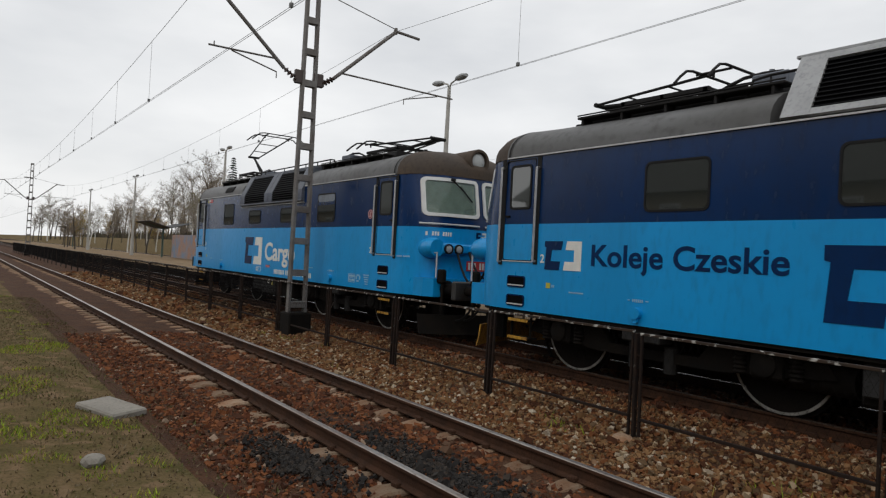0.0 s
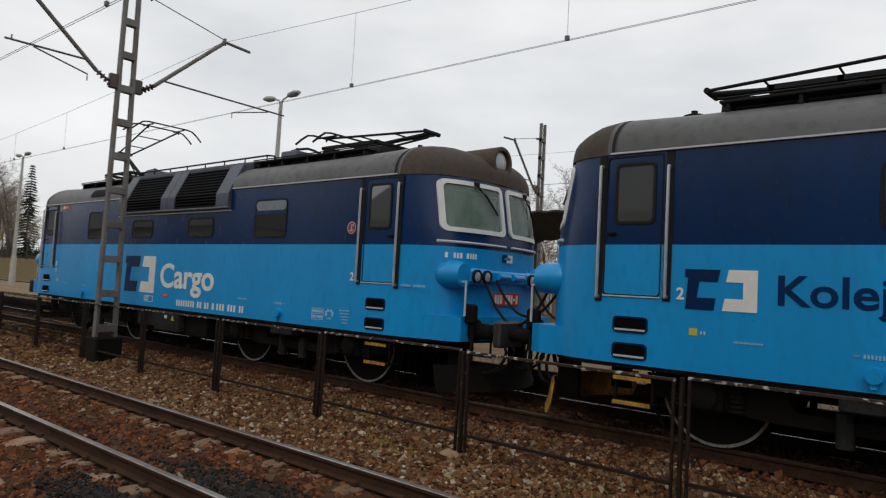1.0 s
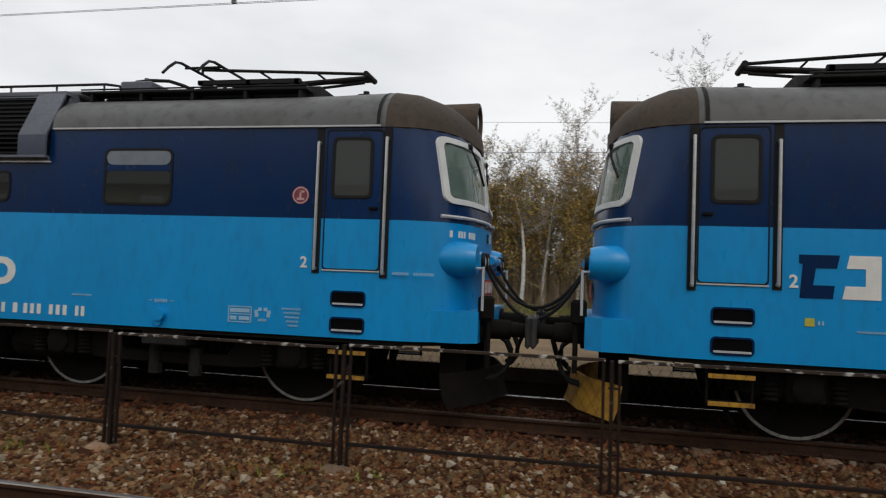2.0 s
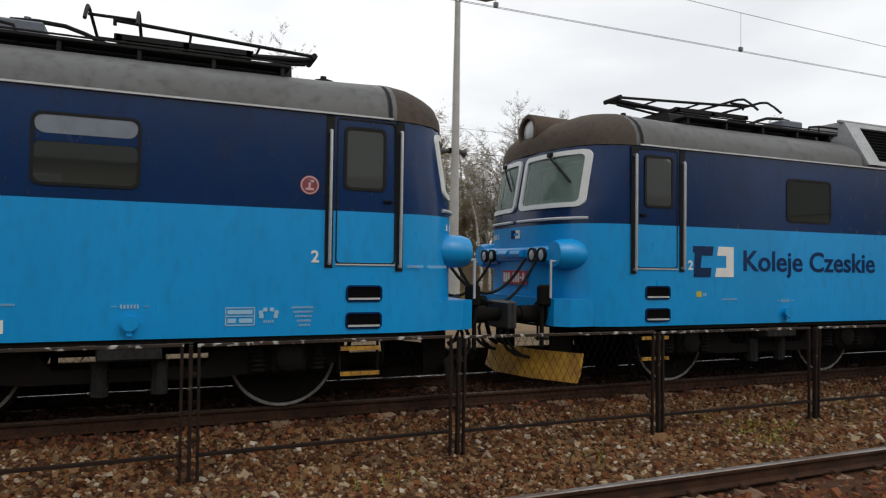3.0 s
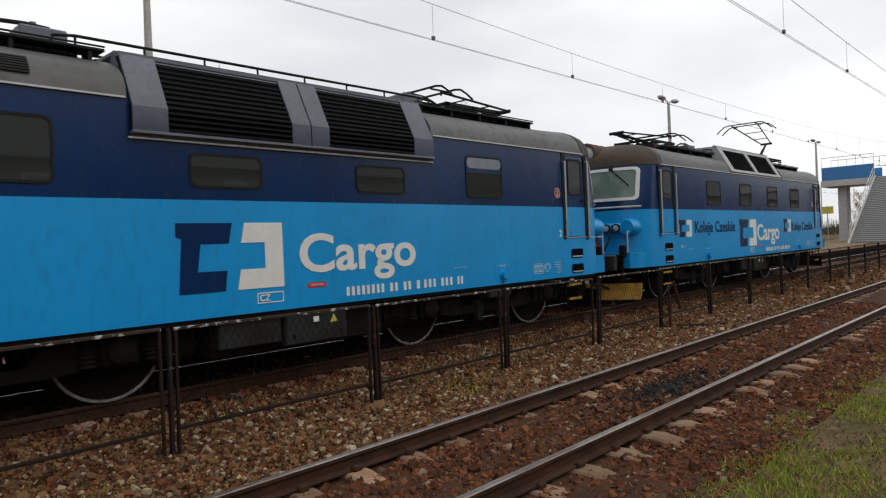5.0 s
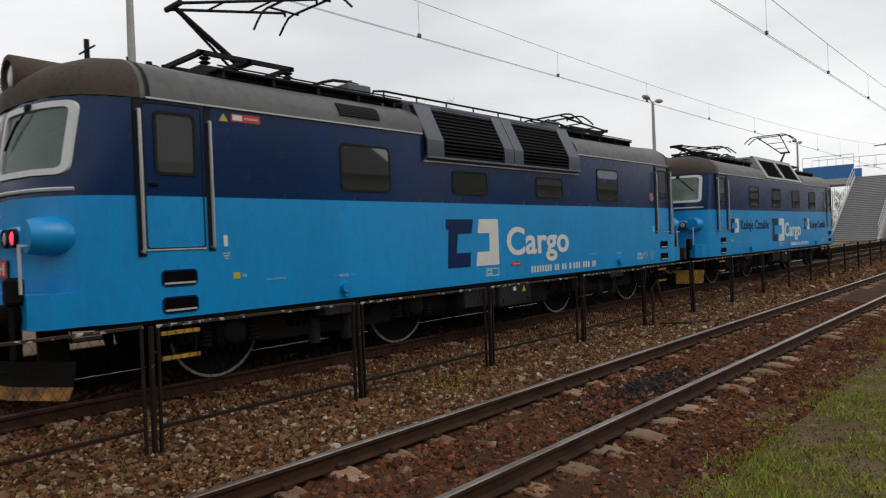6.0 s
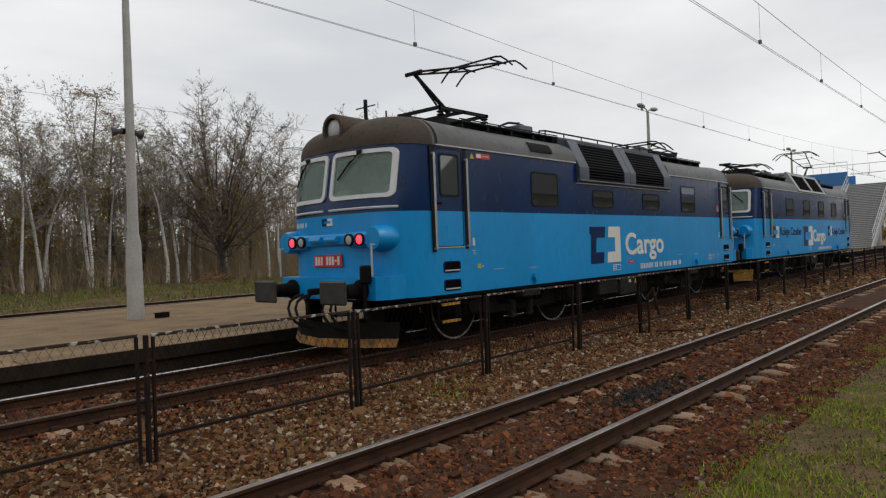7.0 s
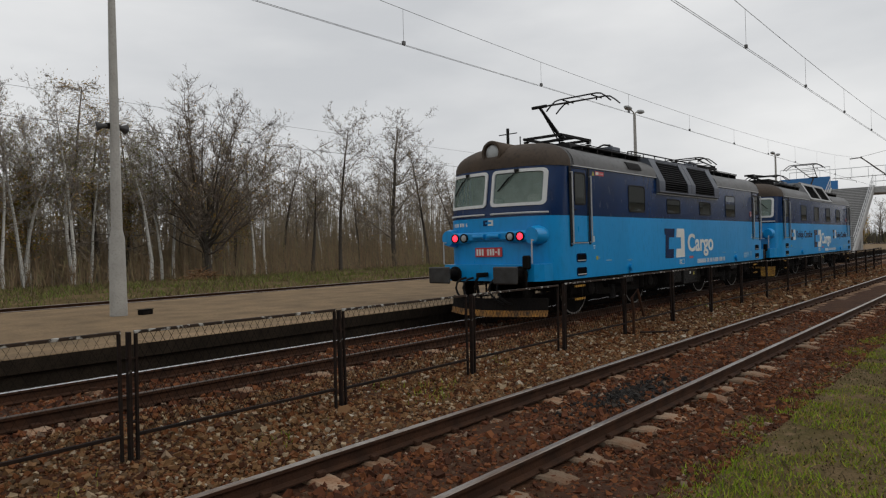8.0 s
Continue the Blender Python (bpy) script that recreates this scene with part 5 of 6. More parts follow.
shelter(-76.5, -69.8, True)
shelter(-24, -5, False)
shelter(-139, -132, False)


# ---- footbridge with its stairs at the end of the platform ----
STEP = material("pale_stair_concrete", (0.46, 0.46, 0.45), 0.8, vary=0.2)
# darker copy of the step concrete; the risers' shade is put into its colour
RISER = material("grey_stair_riser", (0.20, 0.20, 0.20), 0.85, vary=0.2)
BRIDGE_BLUE = material("blue_bridge_panel", (0.03, 0.17, 0.42), 0.5, vary=0.15)


def footbridge():
    root = tagged(new("footbridge"), "concrete footbridge with wide stairs and blue parapet", "footbridge")
    first, rise, run, y0, y1 = None, 0.1655, 0.292, 10.75, 14.1
    for k in range(36):
        m = pose(64.0 + run * k, 0, PLAT_Z + rise * (k + 1))
        if first is None:
            s = Shape().box(0, run + 0.03, y0, y1, -0.05, 0, 0.008)
            s.box(0.03, run + 0.03, y0, y1, -rise, -0.05, slot=1)
            first = part("stair_step", s, [STEP, RISER], root, at=m)
        else:
            again(first, root, m)
    for y in (y0 - 0.08, y1 + 0.08):
        s = Shape()
        s.slab([(63.6, PLAT_Z - 0.1), (64.0, PLAT_Z + 0.28), (74.5, 6.75), (74.5, 6.1), (64.6, PLAT_Z - 0.1)], y - 0.07, y + 0.07)
        part("stair_stringer", s, STEP, root)
        s = Shape()
        for h in (0.55, 1.05):
            s.rod((64.1, y, PLAT_Z + 0.3 + h), (74.4, y, 6.68 + h), 0.028)
        for k in range(14):
            x = 64.3 + 0.77 * k
            z = PLAT_Z + 0.3 + 0.566 * (x - 64.1)
            s.rod((x, y, z - 0.1), (x, y, z + 1.05), 0.02, n=5)
        part("stair_railing", s, TRIM, root)
    part("deck", Shape().box(74.45, 78.3, -14, 18.8, 6.0, 6.6, 0.03), STEP, root)
    part("parapet", Shape().box(74.5, 74.6, 14.25, 18.7, 6.6, 7.9), BRIDGE_BLUE, root, "blue parapet panel")
    part("parapet", Shape().box(78.1, 78.2, 14.25, 18.7, 6.6, 7.7), BRIDGE_BLUE, root, "blue parapet panel")
    for y in (17.2, 12.4, -1.5, -12):
        part("pier", Shape().box(75.6, 77.0, y - 0.4, y + 0.4, -0.2, 6.0, 0.05), STEP, root)
    for x, ya in ((74.55, 14.25), (78.15, -14.0)):
        s = Shape()
        n = int((18.7 - ya) / 1.4)
        s.rod((x, ya, 8.85), (x, 18.7, 8.85), 0.03)
        for k in range(n + 1):
            y = ya + (18.7 - ya) * k / n
            s.rod((x, y, 7.7), (x, y, 8.85), 0.02, n=5)
        part("railing", s, TRIM, root)
    s = Shape()
    for h in (7.1, 7.65):
        s.rod((74.55, -14, h), (74.55, y0 - 0.1, h), 0.03)
    for k in range(19):
        s.rod((74.55, -14 + 1.36 * k, 6.6), (74.55, -14 + 1.36 * k, 7.65), 0.02, n=5)
    part("railing", s, TRIM, root)


footbridge()
# ---- trees ----
BARK_DARK = material("dark_bark", (0.070, 0.058, 0.046), 0.95, vary=0.4, scale=4.0, bump=0.4)
BARK_BIRCH = material("birch_bark", (0.60, 0.59, 0.55), 0.8, vary=0.2, scale=2.0, spots=((0.05, 0.045, 0.04), 7.0, 0.60), stretch=(1, 1, 2.5))
TWIG_OAK = material("oak_twigs", (0.165, 0.130, 0.098), 0.95, vary=0.3, scale=1.0)
TWIG = material("bare_twigs", (0.215, 0.178, 0.142), 0.95, vary=0.3, scale=1.0)
TWIG_PALE = material("pale_birch_twigs", (0.310, 0.275, 0.240), 0.95, vary=0.3, scale=1.0)
LEAF_OCHRE = ramp_material("ochre_spring_leaves", ((0, (0.374, 0.225, 0.054)), (0.35, (0.304, 0.259, 0.063)), (0.65, (0.468, 0.270, 0.081)), (0.85, (0.211, 0.191, 0.054))))
LEAF_GREEN = ramp_material("young_green_leaves", ((0, (0.177, 0.190, 0.048)), (0.4, (0.250, 0.230, 0.064)), (0.75, (0.135, 0.150, 0.045))))
NEEDLE = ramp_material("dark_spruce_needles", ((0, (0.018, 0.032, 0.020)), (0.5, (0.026, 0.040, 0.024)), (0.8, (0.014, 0.024, 0.016))))


def grow(rng, trunk, twigs, tips, base, way, length, r, depth, spread, up, kids, clear=1, reach=1.0):
    """A limb in a few bends with limbs of its own, ending in fans of twigs."""
    p, d = base, way.normalized()
    if depth == 3:
        for _ in range(2):
            w = (d + Vector((rng.gauss(0, 0.45), rng.gauss(0, 0.45), rng.gauss(0.1, 0.4)))).normalized()
            side = w.cross(Vector((rng.gauss(0, 1), rng.gauss(0, 1), rng.gauss(0, 1)))).normalized() * 0.0115
            bend = (w + Vector((rng.gauss(0, 0.3), rng.gauss(0, 0.3), 0.15))).normalized()
            k = length * rng.uniform(0.6, 1.2)
            mid, tip = p + w * k * 0.5, p + w * k * 0.5 + bend * k * 0.55
            twigs.add([p - side, p + side, mid + side * 0.8, mid - side * 0.8, tip], [(0, 1, 2, 3), (3, 2, 4)])
            tips.append(tip)
        return
    n = 5 if depth == 0 else 3
    for k in range(n):
        q = p + d * length / n
        r0, r1 = r * (1 - 0.8 * k / n), r * (1 - 0.8 * (k + 1) / n)
        (trunk if r0 > 0.028 and depth == 0 and k < 4 else twigs).rod(p, q, r0, r1, n=7 if depth == 0 else (5 if r0 > 0.03 else 3), caps=False)
        if k >= (clear if depth == 0 else 0):
            for _ in range(kids[depth]):
                side = Vector((rng.gauss(0, 1), rng.gauss(0, 1), rng.gauss(0, 0.4))).normalized()
                at = p.lerp(q, rng.random())
                frac = 1 - 0.6 * (k + 1) / n
                grow(rng, trunk, twigs, tips, at, (side * spread + d * (1 - spread) + Vector((0, 0, up))), length * reach * rng.uniform(0.26, 0.44) * (0.5 + frac * 0.75), r1 * 0.45, depth + 1, spread, up, kids, clear)
        p = q
        d = (d + Vector((rng.gauss(0, 0.07), rng.gauss(0, 0.07), 0.04 if depth else 0))).normalized()


def broad_oak(seed, height, wide):
    """A short thick trunk that parts into many rising limbs under a domed crown."""
    rng = random.Random(seed)
    root = tagged(new("tree"), "broad bare oak with a spreading domed crown", "tree", "oaks by the wood")
    trunk, twigs, tips = Shape(), Shape(), []
    fork = height * 0.17
    trunk.rod((0, 0, -0.3), (0.05, 0, fork * 0.5), 0.36, 0.27, n=9, caps=False)
    trunk.rod((0.05, 0, fork * 0.5), (0.0, 0.05, fork * 1.5), 0.27, 0.20, n=9, caps=False)
    limbs = 30
    for k in range(limbs):
        a, lean = k * 2.4 + rng.gauss(0, 0.25), radians(4 + 82 * (k / (limbs - 1)) ** 0.75)
        z = fork * (1.6 - 0.9 * k / limbs)
        full = rng.uniform(0.86, 1.03)
        goal = Vector((math.cos(a) * math.sin(lean) * wide, math.sin(a) * math.sin(lean) * wide, height * 0.36 + math.cos(lean) * height * 0.64)) * full
        start = Vector((0, 0, z))
        knee = start.lerp(goal, 0.45) + Vector((0, 0, -0.05 * height * math.sin(lean))) + Vector((rng.gauss(0, 0.25), rng.gauss(0, 0.25), rng.gauss(0, 0.2)))
        n, r = 8, 0.125 - 0.0022 * k
        p = start
        for j in range(n):
            u = (j + 1) / n
            q = start * (1 - u) ** 2 + knee * (2 * u * (1 - u)) + goal * u ** 2 + Vector((rng.gauss(0, 0.1), rng.gauss(0, 0.1), rng.gauss(0, 0.1)))
            d = (q - p).normalized()
            r1 = r * 0.78
            (trunk if r > 0.035 else twigs).rod(p, q, r, r1, n=5, caps=False)
            if j > 1:
                for _ in range(5):
                    side = Vector((rng.gauss(0, 1), rng.gauss(0, 1), rng.gauss(0.15, 0.7))).normalized()
                    grow(rng, trunk, twigs, tips, p.lerp(q, rng.random()), side * 0.65 + d * 0.5 + Vector((0, 0, 0.12)), height * rng.uniform(0.09, 0.16), min(0.03, r1 * 0.4), 2, 0.6, 0.15, (0, 0, 3))
            p, r = q, r1
    part("trunk", trunk, BARK_DARK, root)
    part("branchwork", twigs, TWIG_OAK, root)
    verts, faces = [], []
    for t in tips:
        if rng.random() < 0.12:
            a, b = Vector((rng.gauss(0, 1), rng.gauss(0, 1), rng.gauss(0, 1))).normalized(), Vector((rng.gauss(0, 1), rng.gauss(0, 1), rng.gauss(0, 1))).normalized()
            i = len(verts)
            verts += [tuple(t - a * 0.06), tuple(t + b * 0.04), tuple(t + a * 0.06), tuple(t - b * 0.04)]
            faces.append((i, i + 1, i + 2, i + 3))
    tagged(raw("crown", verts, faces, [LEAF_OCHRE], root), kind="stuff")
    return root


def tree(kind, seed, label, height, spread, up, kids, bark, twig, leaf, per_tip, leaf_size, radius, zone=(0, 1), clear=1, reach=1.0):
    rng = random.Random(seed)
    root = tagged(new("tree"), label, "tree", kind)
    trunk, twigs, tips = Shape(), Shape(), []
    grow(rng, trunk, twigs, tips, Vector((0, 0, -0.3)), Vector((rng.gauss(0, 0.04), rng.gauss(0, 0.04), 1)), height * 0.93, radius, 0, spread, up, kids, clear, reach)
    part("trunk", trunk, bark, root)
    part("branchwork", twigs, twig, root)
    if per_tip:
        verts, faces = [], []
        for t in tips:
            if not zone[0] <= t.z / height <= zone[1]:
                continue
            m = per_tip if per_tip >= 1 else int(rng.random() < per_tip)
            for _ in range(int(m)):
                c = t + Vector((rng.gauss(0, 0.22), rng.gauss(0, 0.22), rng.gauss(0, 0.22)))
                a, b = Vector((rng.gauss(0, 1), rng.gauss(0, 1), rng.gauss(0, 1))).normalized(), Vector((rng.gauss(0, 1), rng.gauss(0, 1), rng.gauss(0, 1))).normalized()
                s = leaf_size * rng.uniform(0.6, 1.3)
                i = len(verts)
                verts += [c - a * s, c + b * s * 0.5, c + a * s, c - b * s * 0.5]
                faces.append((i, i + 1, i + 2, i + 3))
        o = raw("crown", [tuple(v) for v in verts], faces, [leaf], root)
        tagged(o, kind="stuff")
    return root


def wood():
    """A bare spring wood behind the platform, and far trees down the line."""
    rng = random.Random(21)
    birch = [tree("birches in the wood", 30 + i, "slender white-barked birch with sparse spring leaves", h, 0.62, 0.22, (6, 4, 2), BARK_BIRCH, TWIG_PALE, LEAF_OCHRE if i % 2 else LEAF_GREEN, 0.45, 0.055, 0.125, (0.3, 1), clear=2, reach=0.85)
             for i, h in enumerate((10.2, 11.4, 9.3))]
    bare = [tree("bare trees in the wood", 50 + i, "bare dark-barked tree with fine twigs", h, 0.62, 0.2, (6, 4, 2), BARK_DARK, TWIG, LEAF_OCHRE, 0.12, 0.055, 0.15, clear=2, reach=0.9) for i, h in enumerate((9.6, 10.8, 8.4))]
    oak = broad_oak(74, 12.0, 6.3)
    alder = tree("alders by the wood", 75, "tall bare alder with an open crown", 11.2, 0.60, 0.12, (6, 4, 2), BARK_DARK, TWIG, LEAF_OCHRE, 0.15, 0.06, 0.2)
    shrub = [tree("ochre shrubs in the wood", 80 + i, "young tree in ochre spring leaf", h, 0.5, 0.4, (4, 3, 2), BARK_DARK, TWIG, LEAF_OCHRE, 2, 0.085, 0.07) for i, h in enumerate((6.8, 8.6))]
    oak.matrix_basis = pose(22.2, 38.5, 0.4, 0, 0, 40)
    alder.matrix_basis = pose(40.2, 40.0, 0.4, 0, 0, 10) @ Matrix.Scale(1.16, 4)
    larch = tree("larches in the wood", 77, "tall straight larch with fine bare branches", 12.4, 0.85, -0.05, (7, 3, 2), BARK_DARK, TWIG, LEAF_OCHRE, 1, 0.06, 0.15, (0.35, 1), clear=1, reach=0.55)
    larch.matrix_basis = pose(15.1, 40.5, 0.35)
    for x, y, k in ((16.9, 41.5, 0.93), (10.2, 41, 0.95), (19.4, 43, 0.88)):
        copy_thing(larch, pose(0, 0, 0)).matrix_basis = pose(x, y, 0.35, 0, 0, 70 * x) @ Matrix.Scale(k, 4)
    for n, x in enumerate((11.3, 12.5, 12.9, 13.4, 14.6, 14.9, 16.2, 17.6, 18.9, 20.0, 21.2, 24.3, 25.9, 27.5)):
        copy_thing(birch[n % 3], pose(0, 0, 0)).matrix_basis = pose(x, 39.0 + 0.9 * (n % 4), 0.35, 4 * math.sin(5.0 * n), 5 * math.sin(3.1 * n), 97 * n) @ Matrix.Scale(0.84 + 0.07 * (n % 3), 4)
    for n, (x, k) in enumerate(((13.6, 0.95), (19.2, 0.75), (24.5, 0.9), (27.0, 0.7), (11.2, 0.8))):
        copy_thing(shrub[n % 2], pose(0, 0, 0)).matrix_basis = pose(x, 42.0 + n % 2, 0.35, 0, 0, 60 * n) @ Matrix.Scale(k, 4)
    for x, y, k in ((-0.4, 40, 1.06), (4.6, 40, 1.22), (2.4, 43, 0.9), (-4.0, 44, 0.85), (1.2, 41, 0.8), (-2.4, 40, 0.8)):
        copy_thing(birch[1], pose(0, 0, 0)).matrix_basis = pose(x, y, 0.35, 0, 0, 50 * x) @ Matrix.Scale(k, 4)
    for k in range(28):
        copy_thing(shrub[k % 2], pose(0, 0, 0)).matrix_basis = pose(-9.0 + 0.68 * k, 38.5 + 1.6 * (k % 4), 0.35, 0, 0, 77 * k) @ Matrix.Scale(0.92 + 0.09 * (k % 3), 4)
    copy_thing(oak, pose(-62, 64, 0.3, 0, 0, 10))
    copy_thing(oak, pose(-260, 75, 0.3, 0, 0, 200))
    copy_thing(oak, pose(-330, 60, 0.3, 0, 0, 80))
    copy_thing(oak, pose(-300, 40, 0.3, 0, 0, 150))
    placed = {id(o): False for o in birch + bare + shrub}

    def put(o, m):
        if placed[id(o)]:
            copy_thing(o, m)
        else:
            o.matrix_basis, placed[id(o)] = m, True

    x = -46.0
    while x < 125:
        for row in range(3):
            y = 39 + 8 * row + rng.uniform(-2.5, 2.5)
            r = rng.random()
            if 9 < x < 28 and row == 0 or (36 < x < 44 and row == 0):
                continue
            if r < 0.46:
                o = rng.choice(birch)
            elif r < 0.82 or x > 28:
                o = rng.choice(bare)
            else:
                o = rng.choice(shrub)
            if -6 < x < 8 and row == 0:
                o = rng.choice(shrub + birch)
            if row == 0 and x > 28:
                o = rng.choice(bare)
            tall = 1.0 if x < 22 else (0.97 if x < 62 else 0.85)
            m = pose(x + rng.uniform(-1.5, 1.5), y, 0.35, rng.uniform(-3, 3), rng.uniform(-3, 3), rng.uniform(0, 360)) @ Matrix.Scale(tall * rng.uniform(0.85, 1.08), 4)
            t = copy_thing(o, pose(0, 0, 0))
            t.matrix_basis = m
        x += 3.6 if x < 56 else 8.0
    for o in birch + bare + shrub:
        put(o, pose(rng.uniform(-60, -48), rng.uniform(60, 80), 0.3))
    for x0, x1, y0, y1, count, k0, k1 in ((-300, -262, 24, 34, 8, 1.35, 1.7), (-335, -278, 54, 66, 10, 1.3, 1.75), (-252, -196, 56, 70, 13, 1.7, 2.2), (-160, -138, 42, 52, 5, 1.5, 1.8)):
        for _ in range(count):
            o = rng.choice(bare + birch[:1] + bare)
            x, y = rng.uniform(x0, x1), rng.uniform(y0, y1)
            copy_thing(o, pose(0, 0, 0)).matrix_basis = pose(x, y, land(y) + bank(x, y) - 0.3, 0, 0, rng.uniform(0, 360)) @ Matrix.Scale(rng.uniform(k0, k1), 4)
    for k in range(18):
        o = rng.choice(bare + shrub)
        copy_thing(o, pose(0, 0, 0)).matrix_basis = pose(rng.uniform(108, 170), rng.uniform(9, 25), 0.1, 0, 0, rng.uniform(0, 360)) @ Matrix.Scale(rng.uniform(0.65, 0.9), 4)
    for k in range(66):
        o = rng.choice(bare + shrub + bare + birch)
        a, d = radians(rng.uniform(70, 87)), rng.uniform(95, 190)
        x, y = -d * math.sin(a), d * math.cos(a) + 8
        copy_thing(o, pose(0, 0, 0)).matrix_basis = pose(x, y, land(y) + bank(x, y) - 0.3, 0, 0, rng.uniform(0, 360)) @ Matrix.Scale(rng.uniform(0.65, 0.9), 4)
    # a far hedge and thicket down the line
    h_v, h_f = [], []
    for k in range(7600):
        x, y = (rng.uniform(-340, -120), rng.uniform(46, 78)) if k < 4200 else (rng.uniform(150, 330), rng.uniform(2, 60))
        hgt, w = rng.uniform(1.5, 6.0) * (0.7 + 0.5 * noise.noise(Vector((x * 0.06, y * 0.1, 3)))), rng.uniform(0.06, 0.22)
        dx, i, z = rng.gauss(0, 1.0), len(h_v), land(y) + bank(x, y) - 0.2
        h_v += [(x - w, y - w, z), (x + w, y + w, z), (x + dx, y, z + hgt)]
        h_f.append((i, i + 1, i + 2))
    thicket = ramp_material("grey_brown_thicket", ((0, (0.085, 0.070, 0.052)), (0.35, (0.060, 0.052, 0.040)), (0.7, (0.095, 0.085, 0.045)), (0.9, (0.045, 0.050, 0.032))))
    tagged(raw("hedge", h_v, h_f, [thicket]), "grey-brown hedge and thicket by the field", "hedge", kind="stuff")
    # low scrub along the edge and between the trunks
    s_v, s_f = [], []
    for _ in range(24000):
        x = rng.uniform(-60, 150)
        y = 37 + abs(rng.gauss(0, 12))
        hgt = rng.uniform(0.6, 2.4) if y < 41 else rng.uniform(1.5, 4.6)
        w = rng.uniform(0.012, 0.035)
        dx, dy = rng.gauss(0, 0.35), rng.gauss(0, 0.3)
        i = len(s_v)
        s_v += [(x - w, y, 0.3), (x + w, y, 0.3), (x + dx, y + dy, 0.3 + hgt)]
        s_f.append((i, i + 1, i + 2))
        for _ in range(2):
            q = rng.uniform(0.3, 0.9)
            cx, cy, cz = x + dx * q, y + dy * q, 0.3 + hgt * q
            i = len(s_v)
            s_v += [(cx, cy, cz), (cx + w, cy, cz + w), (cx + rng.gauss(0, 0.5), cy + rng.gauss(0, 0.3), cz + rng.uniform(0.2, 0.8))]
            s_f.append((i, i + 1, i + 2))
    scrub = ramp_material("brown_scrub", ((0, (0.180, 0.130, 0.080)), (0.3, (0.245, 0.175, 0.105)), (0.6, (0.145, 0.115, 0.080)), (0.85, (0.235, 0.205, 0.105))))
    tagged(raw("scrub", s_v, s_f, [scrub]), "tangled brown scrub under the trees", "scrub", kind="stuff")
    # the wood's depth, where single stems can no longer be told apart
    verts, faces = [], []
    for _ in range(7000):
        x, y = rng.uniform(-60, 160), rng.uniform(50, 84)
        hgt, w = rng.uniform(3.5, 10.0) * (1.3 if x > 26 else 1.0), rng.uniform(0.03, 0.13)
        dx, k = rng.gauss(0, 0.9), len(verts)
        verts += [(x - w, y, 0), (x + w, y, 0), (x + dx, y, hgt)]
        faces.append((k, k + 1, k + 2))
        for _ in range(4):
            q, k = rng.uniform(0.3, 0.95), len(verts)
            cx, cz = x + dx * q, hgt * q
            verts += [(cx, y, cz), (cx, y, cz + 0.09), (cx + rng.gauss(0, 1.3), y + rng.gauss(0, 0.4), cz + rng.uniform(0.2, 1.6))]
            faces.append((k, k + 1, k + 2))
    for k in range(200):
        x = -90 + 1.4 * k
        hgt = 2.6 + 1.2 * noise.noise(Vector((x * 0.2, 2, 0))) + 0.7 * noise.noise(Vector((x * 1.1, 4, 4)))
        i = len(verts)
        verts += [(x, 86, 0), (x + 1.4, 86, 0), (x + 1.4, 86.5, hgt + 0.5), (x, 86.5, hgt)]
        faces.append((i, i + 1, i + 2, i + 3))
    deep = material("distant_wood", (0.215, 0.172, 0.116), 1.0, vary=0.5, scale=0.35, second=(0.145, 0.124, 0.086), stretch=(6, 6, 0.6))
    tagged(raw("far_wood", verts, faces, [deep]), "grey-brown depth of the bare wood", "wood", kind="stuff")


wood()


def spruce(seed, height):
    rng = random.Random(seed)
    root = tagged(new("tree"), "dark green spruce among bare trees", "tree", "spruces")
    part("trunk", Shape().rod((0, 0, -0.2), (0, 0, height), 0.18, 0.02, n=7), BARK_DARK, root)
    verts, faces = [], []
    z = 1.0
    while z < height:
        reach = (1 - z / height) * 2.3 + 0.15
        for k in range(9):
            a = rng.uniform(0, 2 * math.pi)
            for q in range(9):
                u = (q + 1) / 9
                c = Vector((math.cos(a) * reach * u, math.sin(a) * reach * u, z - 0.35 * u * reach * 0.5))
                i = len(verts)
                d = Vector((-math.sin(a), math.cos(a), 0)) * 0.2 * (1.2 - u)
                verts += [tuple(c - d), tuple(c + d), tuple(c + Vector((0, 0, -0.2)) + Vector((math.cos(a), math.sin(a), 0)) * 0.25)]
                faces.append((i, i + 1, i + 2))
        z += 0.32
    tagged(raw("crown", verts, faces, [NEEDLE], root), kind="stuff")
    return root


sp = spruce(5, 12.0)
sp.matrix_basis = pose(-78, 44, 0.3)
copy_thing(sp, pose(-84, 47, 0.3, 0, 0, 60))
for x, y, k in ((-131, 44, 1.4), (-236, 63, 0.9), (-244, 66, 0.7), (-226, 60, 0.75), (-190, 60, 1.0)):
    copy_thing(sp, pose(0, 0, 0)).matrix_basis = pose(x, y, bank(x, y) + 0.3, 0, 0, 20 * x) @ Matrix.Scale(k, 4)


# ---- far houses down the line ----
BRICK_RED = material("dull_red_roof", (0.12, 0.055, 0.04), 0.9, vary=0.3)
RENDERED = material("weathered_render", (0.30, 0.26, 0.21), 0.9, vary=0.25)


